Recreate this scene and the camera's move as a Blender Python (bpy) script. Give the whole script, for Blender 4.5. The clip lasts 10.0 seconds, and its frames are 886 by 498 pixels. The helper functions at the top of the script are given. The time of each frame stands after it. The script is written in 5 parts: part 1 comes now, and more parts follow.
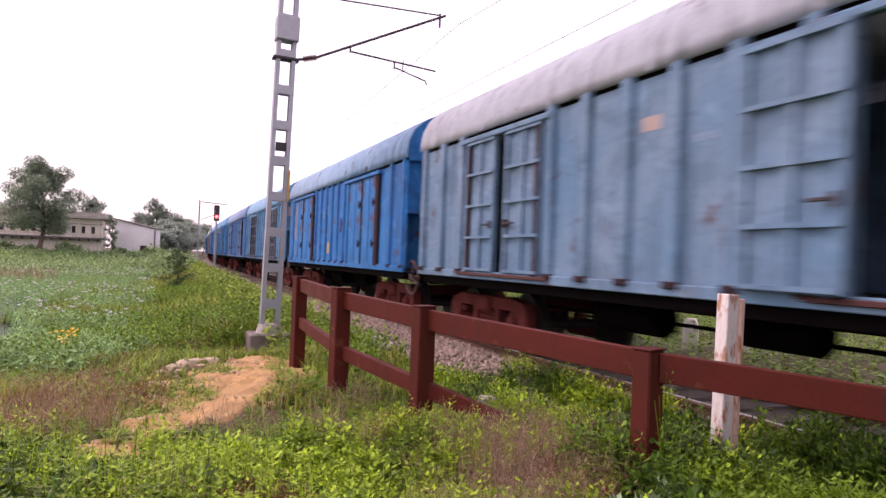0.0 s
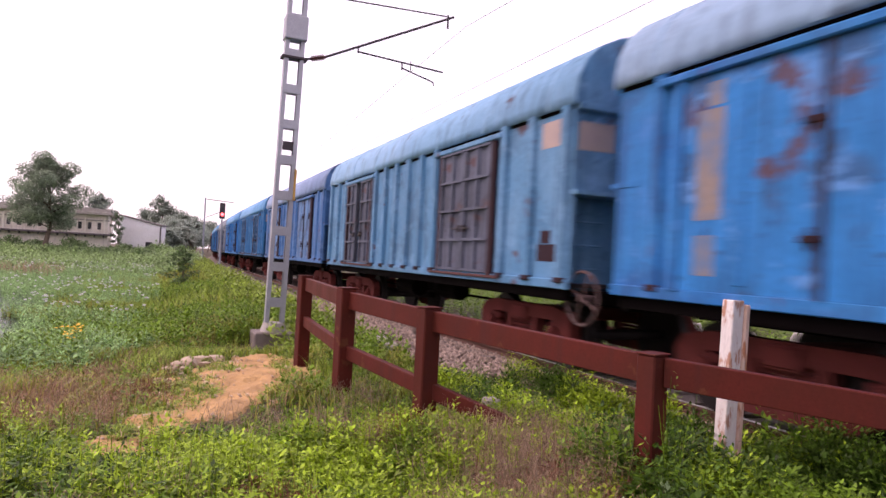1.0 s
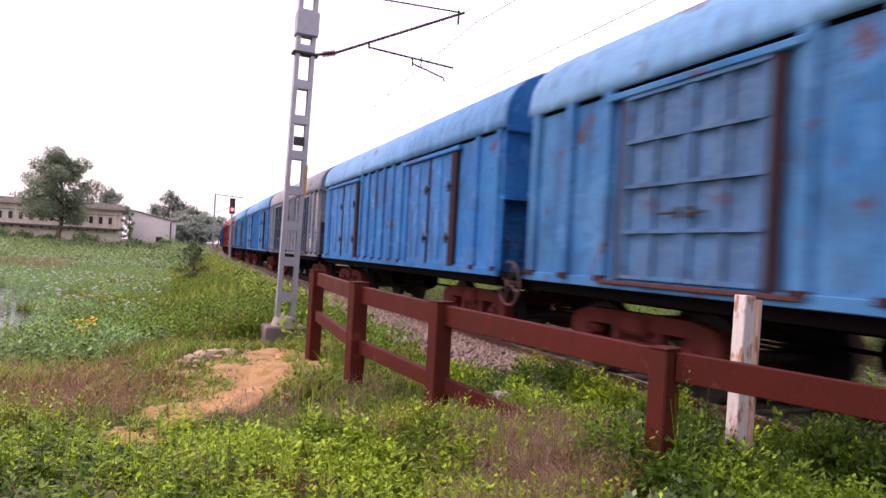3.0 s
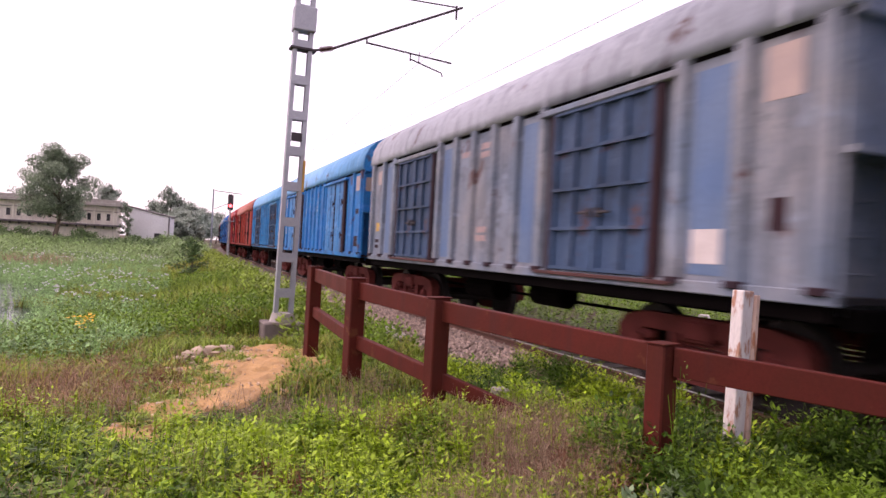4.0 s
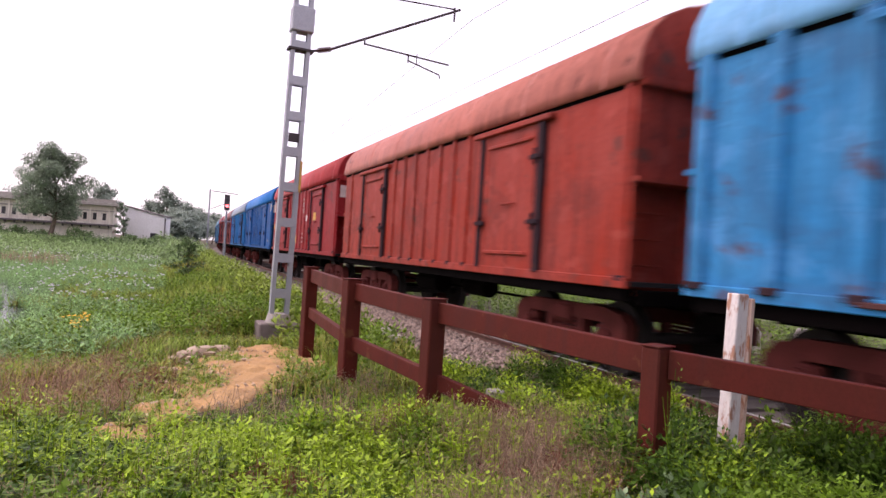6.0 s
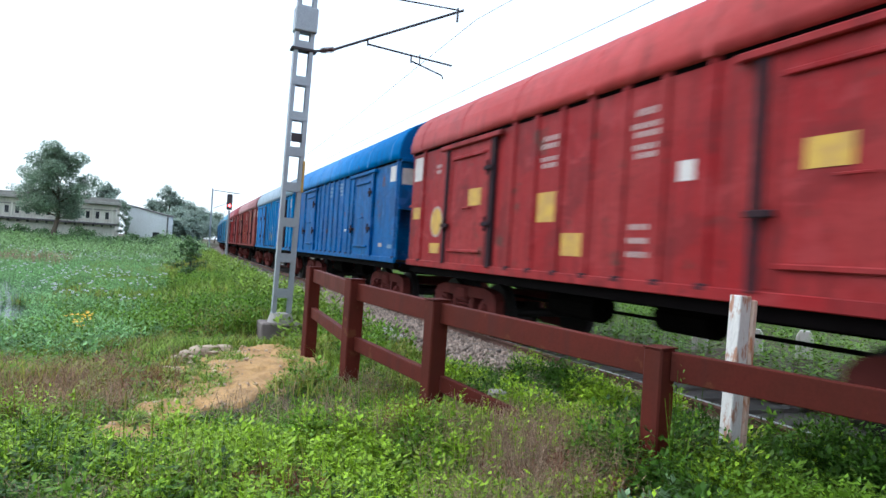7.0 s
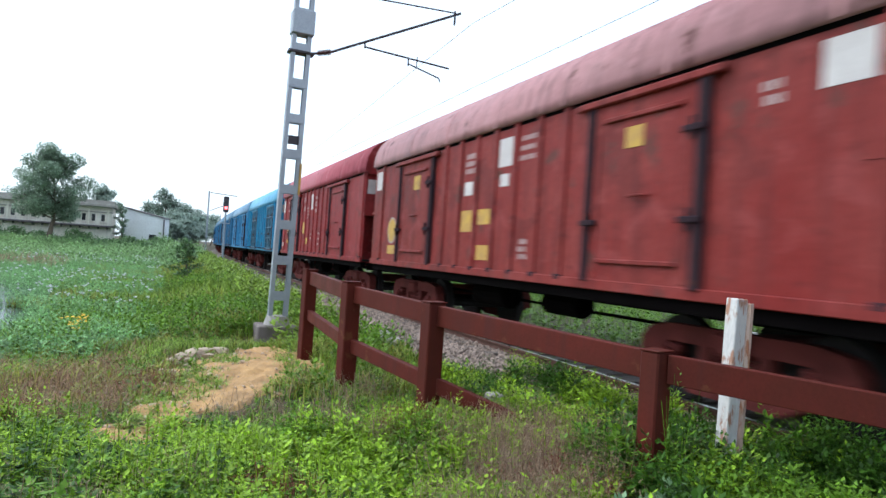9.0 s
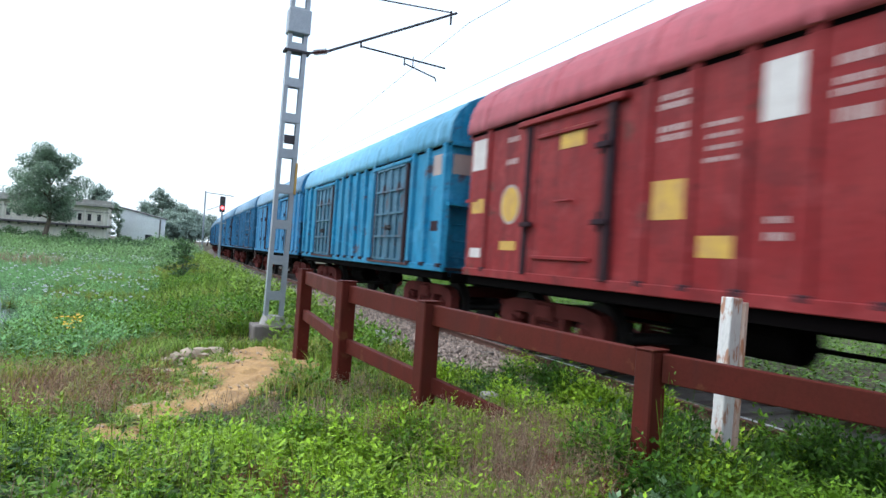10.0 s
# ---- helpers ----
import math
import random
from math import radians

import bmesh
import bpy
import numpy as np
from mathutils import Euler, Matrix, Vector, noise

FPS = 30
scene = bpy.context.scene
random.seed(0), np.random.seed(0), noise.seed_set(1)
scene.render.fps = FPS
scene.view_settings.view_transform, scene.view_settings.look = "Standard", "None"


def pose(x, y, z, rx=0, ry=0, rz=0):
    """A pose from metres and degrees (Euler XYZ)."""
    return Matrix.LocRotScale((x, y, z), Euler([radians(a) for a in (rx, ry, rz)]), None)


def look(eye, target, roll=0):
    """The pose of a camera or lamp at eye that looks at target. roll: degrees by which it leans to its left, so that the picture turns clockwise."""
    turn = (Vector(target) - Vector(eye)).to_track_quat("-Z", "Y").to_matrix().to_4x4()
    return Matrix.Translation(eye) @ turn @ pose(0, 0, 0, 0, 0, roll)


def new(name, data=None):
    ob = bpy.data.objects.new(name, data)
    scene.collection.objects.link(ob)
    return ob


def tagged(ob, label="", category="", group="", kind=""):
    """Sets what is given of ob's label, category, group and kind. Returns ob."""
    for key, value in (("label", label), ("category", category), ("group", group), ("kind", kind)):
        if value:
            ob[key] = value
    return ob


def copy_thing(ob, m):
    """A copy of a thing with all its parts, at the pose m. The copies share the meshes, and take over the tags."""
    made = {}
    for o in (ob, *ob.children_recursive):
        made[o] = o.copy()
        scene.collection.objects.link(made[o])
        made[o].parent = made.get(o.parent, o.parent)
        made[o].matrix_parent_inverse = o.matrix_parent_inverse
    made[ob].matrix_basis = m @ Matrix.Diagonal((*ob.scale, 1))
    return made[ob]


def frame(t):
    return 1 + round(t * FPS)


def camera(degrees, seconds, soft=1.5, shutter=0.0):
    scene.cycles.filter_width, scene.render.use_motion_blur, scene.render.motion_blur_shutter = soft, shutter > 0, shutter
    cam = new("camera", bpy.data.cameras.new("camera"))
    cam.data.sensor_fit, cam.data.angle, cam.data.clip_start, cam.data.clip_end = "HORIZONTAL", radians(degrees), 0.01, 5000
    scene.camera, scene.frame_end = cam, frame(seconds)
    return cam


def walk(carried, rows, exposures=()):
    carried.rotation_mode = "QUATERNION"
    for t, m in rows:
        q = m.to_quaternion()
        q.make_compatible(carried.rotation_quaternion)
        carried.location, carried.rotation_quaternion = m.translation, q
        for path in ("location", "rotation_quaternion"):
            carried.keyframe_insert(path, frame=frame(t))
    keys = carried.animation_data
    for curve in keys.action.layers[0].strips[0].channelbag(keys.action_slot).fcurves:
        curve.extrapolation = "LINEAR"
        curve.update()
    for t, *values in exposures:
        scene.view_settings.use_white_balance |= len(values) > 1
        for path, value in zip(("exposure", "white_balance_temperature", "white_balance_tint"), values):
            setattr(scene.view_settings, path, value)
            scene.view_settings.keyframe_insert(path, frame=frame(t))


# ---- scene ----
cam = camera(66.0, 10.0, shutter=0.25)
PATH = [
    (0, (0.041, 0.03, 1.407), (0.842, 1.862, 1.44), 2.2),
    (0.5, (0.028, 0.023, 1.413), (0.823, 1.858, 1.446), 2.4),
    (1, (0.02, 0.018, 1.417), (0.809, 1.855, 1.451), 3.0),
    (1.5, (-0.004, 0.01, 1.408), (0.775, 1.851, 1.44), 3.3),
    (2, (-0.008, 0.004, 1.399), (0.772, 1.845, 1.43), 3.5),
    (2.5, (-0.035, -0.008, 1.405), (0.733, 1.838, 1.43), 3.2),
    (4, (-0.013, 0.002, 1.401), (0.758, 1.847, 1.41), 3.1),
    (4.5, (-0.008, 0.01, 1.402), (0.771, 1.852, 1.407), 3.1),
    (5, (0.007, 0.002, 1.402), (0.793, 1.841, 1.412), 3.1),
    (5.5, (-0.001, 0.0, 1.397), (0.784, 1.839, 1.411), 3.3),
    (7, (-0.022, -0.009, 1.401), (0.753, 1.835, 1.416), 3.7),
    (7.5, (-0.018, -0.008, 1.408), (0.762, 1.833, 1.428), 3.7),
    (8, (0.008, 0.007, 1.397), (0.793, 1.846, 1.419), 3.7),
    (8.5, (-0.009, -0.008, 1.397), (0.776, 1.831, 1.416), 3.6),
    (9, (-0.02, -0.004, 1.399), (0.763, 1.836, 1.423), 3.8),
    (9.5, (-0.007, 0.004, 1.391), (0.778, 1.843, 1.412), 3.7),
    (10, (0.002, 0.001, 1.39), (0.793, 1.837, 1.415), 3.8),
]
walk(cam, [(t, look(eye, target, roll)) for t, eye, target, roll in PATH],
     [(0, 0.12, 6950, 44), (5.7, 0.12, 6950, 44), (6.8, 0.17, 5500, 4), (10, 0.17, 5500, 4)])

# ---- light: bright overcast sky ----
world = bpy.data.worlds.new("overcast")
scene.world = world
world.use_nodes = True
wn, wl = world.node_tree.nodes, world.node_tree.links
wn.clear()
sky = wn.new("ShaderNodeTexSky")
sky.sky_type = 'NISHITA'
sky.sun_disc = False
sky.sun_elevation, sky.sun_rotation = radians(49), radians(302)
sky.air_density, sky.dust_density = 1.0, 4.0
sky_bg = wn.new("ShaderNodeBackground")
sky_bg.inputs[1].default_value = 0.08
wl.new(sky.outputs[0], sky_bg.inputs[0])
cloud_bg = wn.new("ShaderNodeBackground")
cloud_bg.inputs[0].default_value = (0.97, 0.98, 1.0, 1)
cloud_bg.inputs[1].default_value = 1.0
both = wn.new("ShaderNodeAddShader")
wl.new(sky_bg.outputs[0], both.inputs[0])
wl.new(cloud_bg.outputs[0], both.inputs[1])
wout = wn.new("ShaderNodeOutputWorld")
wl.new(both.outputs[0], wout.inputs[0])
sun = new("sun", bpy.data.lights.new("sun", 'SUN'))
sun.data.energy, sun.data.angle, sun.data.color = 1.1, radians(28), (1.0, 0.96, 0.9)
sun.matrix_world = look((-8, 5, 11), (0, 0, 0))


# ---- materials ----
def material(name, base, other=None, rough=0.8, metal=0.0, scale=6.0, fine=60.0, bump=0.2, mix=0.6, stretch=(1, 1, 1),
             rust=0.0, rust_col=(0.13, 0.045, 0.025), rust_scale=1.6, seed=0.0, streak=0.0, island=0.0, space="Object", patch=0.0):
    m = bpy.data.materials.new(name)
    m.use_nodes = True
    n, l = m.node_tree.nodes, m.node_tree.links
    b = n["Principled BSDF"]
    co = n.new("ShaderNodeTexCoord")
    mp = n.new("ShaderNodeMapping")
    mp.inputs["Location"].default_value = (seed * 7.3, seed * 3.1, seed * 5.7)
    mp.inputs["Scale"].default_value = stretch
    l.new(co.outputs[space], mp.inputs[0])
    big = n.new("ShaderNodeTexNoise")
    big.inputs["Scale"].default_value, big.inputs["Detail"].default_value = scale, 6
    small = n.new("ShaderNodeTexNoise")
    small.inputs["Scale"].default_value, small.inputs["Detail"].default_value = fine, 4
    l.new(mp.outputs[0], big.inputs["Vector"])
    l.new(mp.outputs[0], small.inputs["Vector"])
    other = other or tuple(c * 0.6 for c in base)

    def blend(fac, a, bcol):
        x = n.new("ShaderNodeMix")
        x.data_type = 'RGBA'
        for sock, v in ((x.inputs[0], fac), (x.inputs[6], a), (x.inputs[7], bcol)):
            if isinstance(v, tuple):
                sock.default_value = (*v, 1)
            elif isinstance(v, float):
                sock.default_value = v
            else:
                l.new(v, sock)
        return x.outputs[2]

    def ramp(src, lo, hi, top=1.0):
        r = n.new("ShaderNodeMapRange")
        r.inputs[1].default_value, r.inputs[2].default_value, r.inputs[4].default_value = lo, hi, top
        l.new(src, r.inputs[0])
        return r.outputs[0]

    col = blend(ramp(big.outputs[0], 0.35, 0.65, mix), base, other)
    col = blend(ramp(small.outputs[0], 0.4, 0.75, 0.35), col, tuple(c * 0.55 for c in base))
    if streak:
        sm = n.new("ShaderNodeMapping")
        sm.inputs["Scale"].default_value = (3.0, 3.0, 0.22)
        sm.inputs["Location"].default_value = (seed, seed * 2.3, 0)
        l.new(co.outputs[space], sm.inputs[0])
        st = n.new("ShaderNodeTexNoise")
        st.inputs["Scale"].default_value, st.inputs["Detail"].default_value = 2.2, 5
        l.new(sm.outputs[0], st.inputs["Vector"])
        col = blend(ramp(st.outputs[0], 0.5, 0.72, streak), col, tuple(c * 0.45 + 0.01 for c in base))
    if patch:
        for sc, lo, tone in ((1.1, 0.54, 0.52), (2.3, 0.57, 1.6), (5.5, 0.60, 0.45)):
            pn = n.new("ShaderNodeTexNoise")
            pn.inputs["Scale"].default_value, pn.inputs["Detail"].default_value, pn.inputs["Roughness"].default_value = sc, 8, 0.6
            pn.inputs["Distortion"].default_value = 0.6
            l.new(mp.outputs[0], pn.inputs["Vector"])
            mid = sum(base) / 3
            col = blend(ramp(pn.outputs[0], lo, lo + 0.05, patch), col, tuple((c * 0.75 + mid * 0.25) * tone for c in base))
    if rust:
        rn = n.new("ShaderNodeTexNoise")
        rn.inputs["Scale"].default_value, rn.inputs["Detail"].default_value, rn.inputs["Roughness"].default_value = rust_scale, 9, 0.62
        l.new(mp.outputs[0], rn.inputs["Vector"])
        col = blend(ramp(rn.outputs[0], 0.66 - rust * 0.16, 0.72 - rust * 0.16, 0.85), col, rust_col)
    if island:
        g = n.new("ShaderNodeNewGeometry")
        h = n.new("ShaderNodeHueSaturation")
        r = n.new("ShaderNodeMapRange")
        r.inputs[3].default_value, r.inputs[4].default_value = 1 - island, 1 + island
        l.new(g.outputs["Random Per Island"], r.inputs[0])
        l.new(r.outputs[0], h.inputs["Value"])
        l.new(col, h.inputs["Color"])
        col = h.outputs[0]
    l.new(col, b.inputs["Base Color"])
    b.inputs["Metallic"].default_value = metal
    rr = n.new("ShaderNodeMapRange")
    rr.inputs[3].default_value, rr.inputs[4].default_value = max(rough - 0.12, 0.05), min(rough + 0.12, 1)
    l.new(big.outputs[0], rr.inputs[0])
    l.new(rr.outputs[0], b.inputs["Roughness"])
    if bump:
        bp = n.new("ShaderNodeBump")
        bp.inputs["Strength"].default_value, bp.inputs["Distance"].default_value = bump, 0.02
        l.new(small.outputs[0], bp.inputs["Height"])
        l.new(bp.outputs[0], b.inputs["Normal"])
    return m


def leaf_material(name, base, island=0.35, glow=0.25):
    m = material(name, base, tuple(c * 0.7 for c in base), rough=0.55, scale=0.7, fine=9, bump=0, island=island)
    b = m.node_tree.nodes["Principled BSDF"]
    b.inputs["Specular IOR Level"].default_value = 0.3
    n, l = m.node_tree.nodes, m.node_tree.links
    tr = n.new("ShaderNodeBsdfTranslucent")
    src = b.inputs["Base Color"].links[0].from_socket
    l.new(src, tr.inputs[0])
    mx = n.new("ShaderNodeMixShader")
    mx.inputs[0].default_value = glow
    l.new(b.outputs[0], mx.inputs[1])
    l.new(tr.outputs[0], mx.inputs[2])
    l.new(mx.outputs[0], n["Material Output"].inputs[0])
    return m


M_SOIL = material("grassy_soil", (0.06, 0.05, 0.018), (0.09, 0.05, 0.028), rough=0.95, scale=0.5, fine=14, bump=0.8)
M_SAND = material("dry_sand", (0.56, 0.335, 0.13), (0.34, 0.205, 0.095), rough=0.95, scale=3.5, fine=45, bump=1.0, mix=0.8)
M_ROAD = material("dusty_road", (0.62, 0.57, 0.48), (0.48, 0.43, 0.36), rough=0.95, scale=0.6, fine=12, bump=0.4)
M_STONE = material("ballast_stone", (0.36, 0.275, 0.225), (0.21, 0.15, 0.12), rough=0.9, scale=3, fine=40, bump=0.4, island=0.45)
M_BED = material("ballast_bed", (0.20, 0.16, 0.14), (0.12, 0.09, 0.08), rough=0.95, scale=4, fine=26, bump=1.0)
M_CONC = material("weathered_concrete", (0.40, 0.37, 0.33), (0.24, 0.215, 0.19), rough=0.9, scale=2.5, fine=40, bump=0.4)
M_SLEEPER = material("sleeper_concrete", (0.20, 0.165, 0.145), (0.11, 0.085, 0.075), rough=0.9, scale=3, fine=40, bump=0.4)
M_RAIL = material("rusty_rail", (0.14, 0.065, 0.045), (0.09, 0.045, 0.03), rough=0.75, metal=0.2, fine=50, bump=0.3)
M_RAILTOP = material("polished_rail_head", (0.6, 0.58, 0.56), (0.45, 0.43, 0.42), rough=0.3, metal=1.0, bump=0.05)
M_FENCE = material("oxide_red_steel", (0.105, 0.017, 0.011), (0.07, 0.017, 0.010), rough=0.6, scale=2.5, fine=45, bump=0.07,
                   rust=0.3, rust_col=(0.13, 0.045, 0.02), rust_scale=4, streak=0.5)
M_WHITEPOST = material("flaking_white_paint", (0.78, 0.74, 0.70), (0.66, 0.60, 0.55), rough=0.7, scale=5, fine=50, bump=0.4,
                       rust=0.75, rust_col=(0.40, 0.15, 0.06), rust_scale=9, stretch=(1, 1, 0.35))
M_MAST = material("galvanised_steel", (0.36, 0.38, 0.41), (0.29, 0.30, 0.33), rough=0.5, metal=0.35, scale=3, fine=40, bump=0.1)
M_DARKMETAL = material("dull_dark_metal", (0.055, 0.045, 0.05), (0.035, 0.03, 0.03), rough=0.6, metal=0.4, bump=0.1)
M_INSUL = material("brown_porcelain", (0.10, 0.035, 0.03), (0.07, 0.03, 0.03), rough=0.25, bump=0)
# near-black grime of the underframe, also the painted eave shadow
M_UNDER = material("underframe_grime_and_eave_shade", (0.004, 0.003, 0.003), (0.0025, 0.002, 0.002), rough=0.85, scale=2, fine=30, bump=0.4)
M_BOGIE = material("brown_cast_steel", (0.13, 0.030, 0.026), (0.05, 0.016, 0.014), rough=0.85, scale=2, fine=30, bump=0.4)
M_WHEEL = material("wheel_steel", (0.03, 0.026, 0.026), (0.035, 0.03, 0.03), rough=0.6, metal=0.5, bump=0.2)
for m, gloss in ((M_UNDER, 0.02), (M_BOGIE, 0.08), (M_FENCE, 0.15), (M_WHEEL, 0.12)):
    m.node_tree.nodes["Principled BSDF"].inputs["Specular IOR Level"].default_value = gloss
M_INSIDE = material("dark_inside", (0.012, 0.010, 0.012), (0.008, 0.007, 0.008), rough=0.95, bump=0)
M_YELLOW = material("yellow_marking", (0.60, 0.37, 0.05), (0.42, 0.24, 0.08), rough=0.7, scale=5, bump=0.1, mix=0.9)
M_WHITE = material("white_marking", (0.66, 0.61, 0.58), (0.48, 0.42, 0.40), rough=0.7, scale=4, bump=0.1)
M_PEACH = material("faded_peach_marking", (0.44, 0.34, 0.30), (0.30, 0.25, 0.25), rough=0.7, scale=3, bump=0.1)
M_TEXT = material("stencil_paint", (0.46, 0.33, 0.31), (0.34, 0.22, 0.21), rough=0.75, scale=8, bump=0)
M_WALL = material("limewashed_wall", (0.80, 0.75, 0.65), (0.62, 0.56, 0.47), rough=0.9, scale=0.4, fine=6, bump=0.2, streak=0.5)
M_WALLW = material("whitewashed_wall", (0.82, 0.82, 0.82), (0.68, 0.66, 0.64), rough=0.9, scale=0.4, fine=6, bump=0.2, streak=0.1)
M_ROOFING = material("dark_roof_edge", (0.14, 0.12, 0.12), (0.08, 0.07, 0.07), rough=0.9, scale=1, bump=0.2)
M_PANE = material("dark_window", (0.03, 0.03, 0.035), (0.02, 0.02, 0.02), rough=0.2, bump=0)
M_TRUNK = material("bark", (0.16, 0.12, 0.09), (0.09, 0.07, 0.05), rough=0.95, scale=4, fine=30, bump=0.6, stretch=(1, 1, 0.3))
M_WATER = material("still_water", (0.10, 0.13, 0.12), (0.07, 0.09, 0.08), rough=0.08, bump=0.02, fine=3)
M_LEAF = leaf_material("weed_leaf", (0.15, 0.275, 0.017), 0.6)
M_LEAF_B = leaf_material("bluish_weed_leaf", (0.20, 0.30, 0.15), 0.45)
M_LEAF_Y = leaf_material("bright_weed_leaf", (0.29, 0.44, 0.02), 0.65)
M_LEAF_D = leaf_material("dark_weed_leaf", (0.055, 0.125, 0.010), 0.65)
M_GRASS = leaf_material("green_grass", (0.25, 0.36, 0.045), 0.6)
M_OLIVE = leaf_material("olive_leaf", (0.30, 0.30, 0.05), 0.55)
M_DRY = leaf_material("dry_grass", (0.33, 0.20, 0.11), 0.5)
M_MAROON = leaf_material("red_brown_seed_head", (0.27, 0.095, 0.06), 0.4)
M_PLUME = leaf_material("grey_brown_plume", (0.36, 0.25, 0.16), 0.45)
M_MARSH = leaf_material("marsh_leaf", (0.24, 0.43, 0.15), 0.6)
M_BUSHY = leaf_material("rank_leaf", (0.26, 0.40, 0.15), 0.5)
M_PETAL = leaf_material("white_flower", (0.75, 0.75, 0.75), 0.1)
M_YFLOWER = leaf_material("yellow_flower", (0.8, 0.5, 0.03), 0.1)
M_TREE = leaf_material("tree_leaf", (0.31, 0.40, 0.28), 0.4, 0.45)
# distance haze is put into this paler, greyer leaf colour
M_TREEFAR = leaf_material("haze_paled_tree_leaf", (0.38, 0.46, 0.38), 0.3, 0.45)
M_BUSH = leaf_material("bush_leaf", (0.13, 0.22, 0.08), 0.45)


# ---- mesh tools ----
def part(name, bm, mat, parent=None, label="", smooth=False):
    me = bpy.data.meshes.new(name)
    bm.to_mesh(me)
    bm.free()
    for mt in (mat if isinstance(mat, (list, tuple)) else [mat]):
        me.materials.append(mt)
    if smooth:
        for p in me.polygons:
            p.use_smooth = True
    ob = new(name, me)
    if parent:
        ob.parent = parent
    return tagged(ob, label)


def share(name, src, parent, m):
    ob = new(name, src.data)
    ob.parent = parent
    ob.matrix_basis = m
    return ob


def box(bm, x0, x1, y0, y1, z0, z1, bevel=0.0, m=None, mi=0):
    r = bmesh.ops.create_cube(bm, size=1)
    vs = r["verts"]
    for v in vs:
        v.co = Vector(((x0 + x1) / 2 + v.co.x * (x1 - x0), (y0 + y1) / 2 + v.co.y * (y1 - y0), (z0 + z1) / 2 + v.co.z * (z1 - z0)))
    fs = {f for v in vs for f in v.link_faces}
    for f in fs:
        f.material_index = mi
    if bevel:
        es = {e for f in fs for e in f.edges}
        out = bmesh.ops.bevel(bm, geom=list(es), offset=bevel, segments=1, affect='EDGES')
        vs = list({v for f in out["faces"] for v in f.verts} | {v for v in vs if v.is_valid})
    if m is not None:
        bmesh.ops.transform(bm, matrix=m, verts=vs)
    return bm


def rod(bm, a, b, r, r2=None, seg=10, mi=0):
    a, b = Vector(a), Vector(b)
    d = b - a
    m = Matrix.Translation((a + b) / 2) @ d.to_track_quat("Z", "Y").to_matrix().to_4x4()
    out = bmesh.ops.create_cone(bm, cap_ends=True, segments=seg, radius1=r, radius2=r if r2 is None else r2, depth=d.length, matrix=m)
    for f in {f for v in out["verts"] for f in v.link_faces}:
        f.material_index = mi
    return bm


def B():
    return bmesh.new()


def prism(bm, profile, axis, lo, hi, mi=0):
    """A closed outline of (u, v) pulled along an axis: 'x' takes (y, z), 'y' takes (x, z)."""
    def at(u, v, w):
        return (w, u, v) if axis == "x" else (u, w, v)
    a = [bm.verts.new(at(u, v, lo)) for u, v in profile]
    b = [bm.verts.new(at(u, v, hi)) for u, v in profile]
    k = len(profile)
    fs = [bm.faces.new(a), bm.faces.new(list(reversed(b)))]
    for i in range(k):
        fs.append(bm.faces.new((a[i], b[i], b[(i + 1) % k], a[(i + 1) % k])))
    for f in fs:
        f.material_index = mi
    bmesh.ops.recalc_face_normals(bm, faces=fs)
    return bm


def raw(name, verts, faces, mat, parent=None, smooth=False):
    """A mesh from arrays: faces is an (n, k) array."""
    me = bpy.data.meshes.new(name)
    k = faces.shape[1]
    me.vertices.add(len(verts))
    me.vertices.foreach_set("co", np.ascontiguousarray(verts, dtype=np.float32).ravel())
    me.loops.add(faces.size)
    me.loops.foreach_set("vertex_index", np.ascontiguousarray(faces, dtype=np.int32).ravel())
    me.polygons.add(len(faces))
    me.polygons.foreach_set("loop_start", np.arange(0, faces.size, k, dtype=np.int32))
    me.update(calc_edges=True)
    me.validate()
    me.materials.append(mat)
    if smooth:
        for p in me.polygons:
            p.use_smooth = True
    ob = new(name, me)
    if parent:
        ob.parent = parent
    return ob


rng = np.random.default_rng(7)

# ---- the line of the track and the lie of the land ----
TRACK_X, BEND, RAIL = 6.70, 0.0006, -0.08      # RAIL: height of the rail head


def track_x(y):
    return TRACK_X + BEND * y * y / 2


def sstep(a, b, v):
    t = np.clip((v - a) / (b - a), 0, 1)
    return t * t * (3 - 2 * t)


def land(x, y):
    """Height of the ground, rail head at 0."""
    x, y = np.asarray(x, float), np.asarray(y, float)
    off = x - track_x(y)
    far = sstep(6.0, 13.0, y)
    low = -0.62 - 0.45 * sstep(9, 22, y)
    bank = low + (-0.42 - low) * sstep(-7.6, -4.4, off - 0.02 * np.clip(y - 15, 0, 60) * 0)
    near = -0.24 + 0.10 * sstep(1.5, 4.0, x) * sstep(7.0, 4.0, y)
    z = near * (1 - far) + bank * far
    left = sstep(-5.5, -8.0, off)
    z = z + left * 1.35 * sstep(52, 92, y)
    z = np.where(off > 0, -0.45 + 0.12 * sstep(3, 9, off), z)
    inner = sstep(2.75, 2.3, np.abs(off))
    z = z * (1 - inner) + (RAIL - 0.5) * inner
    z = z - 0.42 * np.exp(-((x - 2.3) ** 2 + (y - 14.9) ** 2) / 1.9)
    z = z + (0.04 * np.sin(1.7 * x + 0.6 * y) + 0.03 * np.sin(2.9 * y - 1.1 * x)) * (1 - inner) * sstep(400, 100, np.abs(y))
    return z


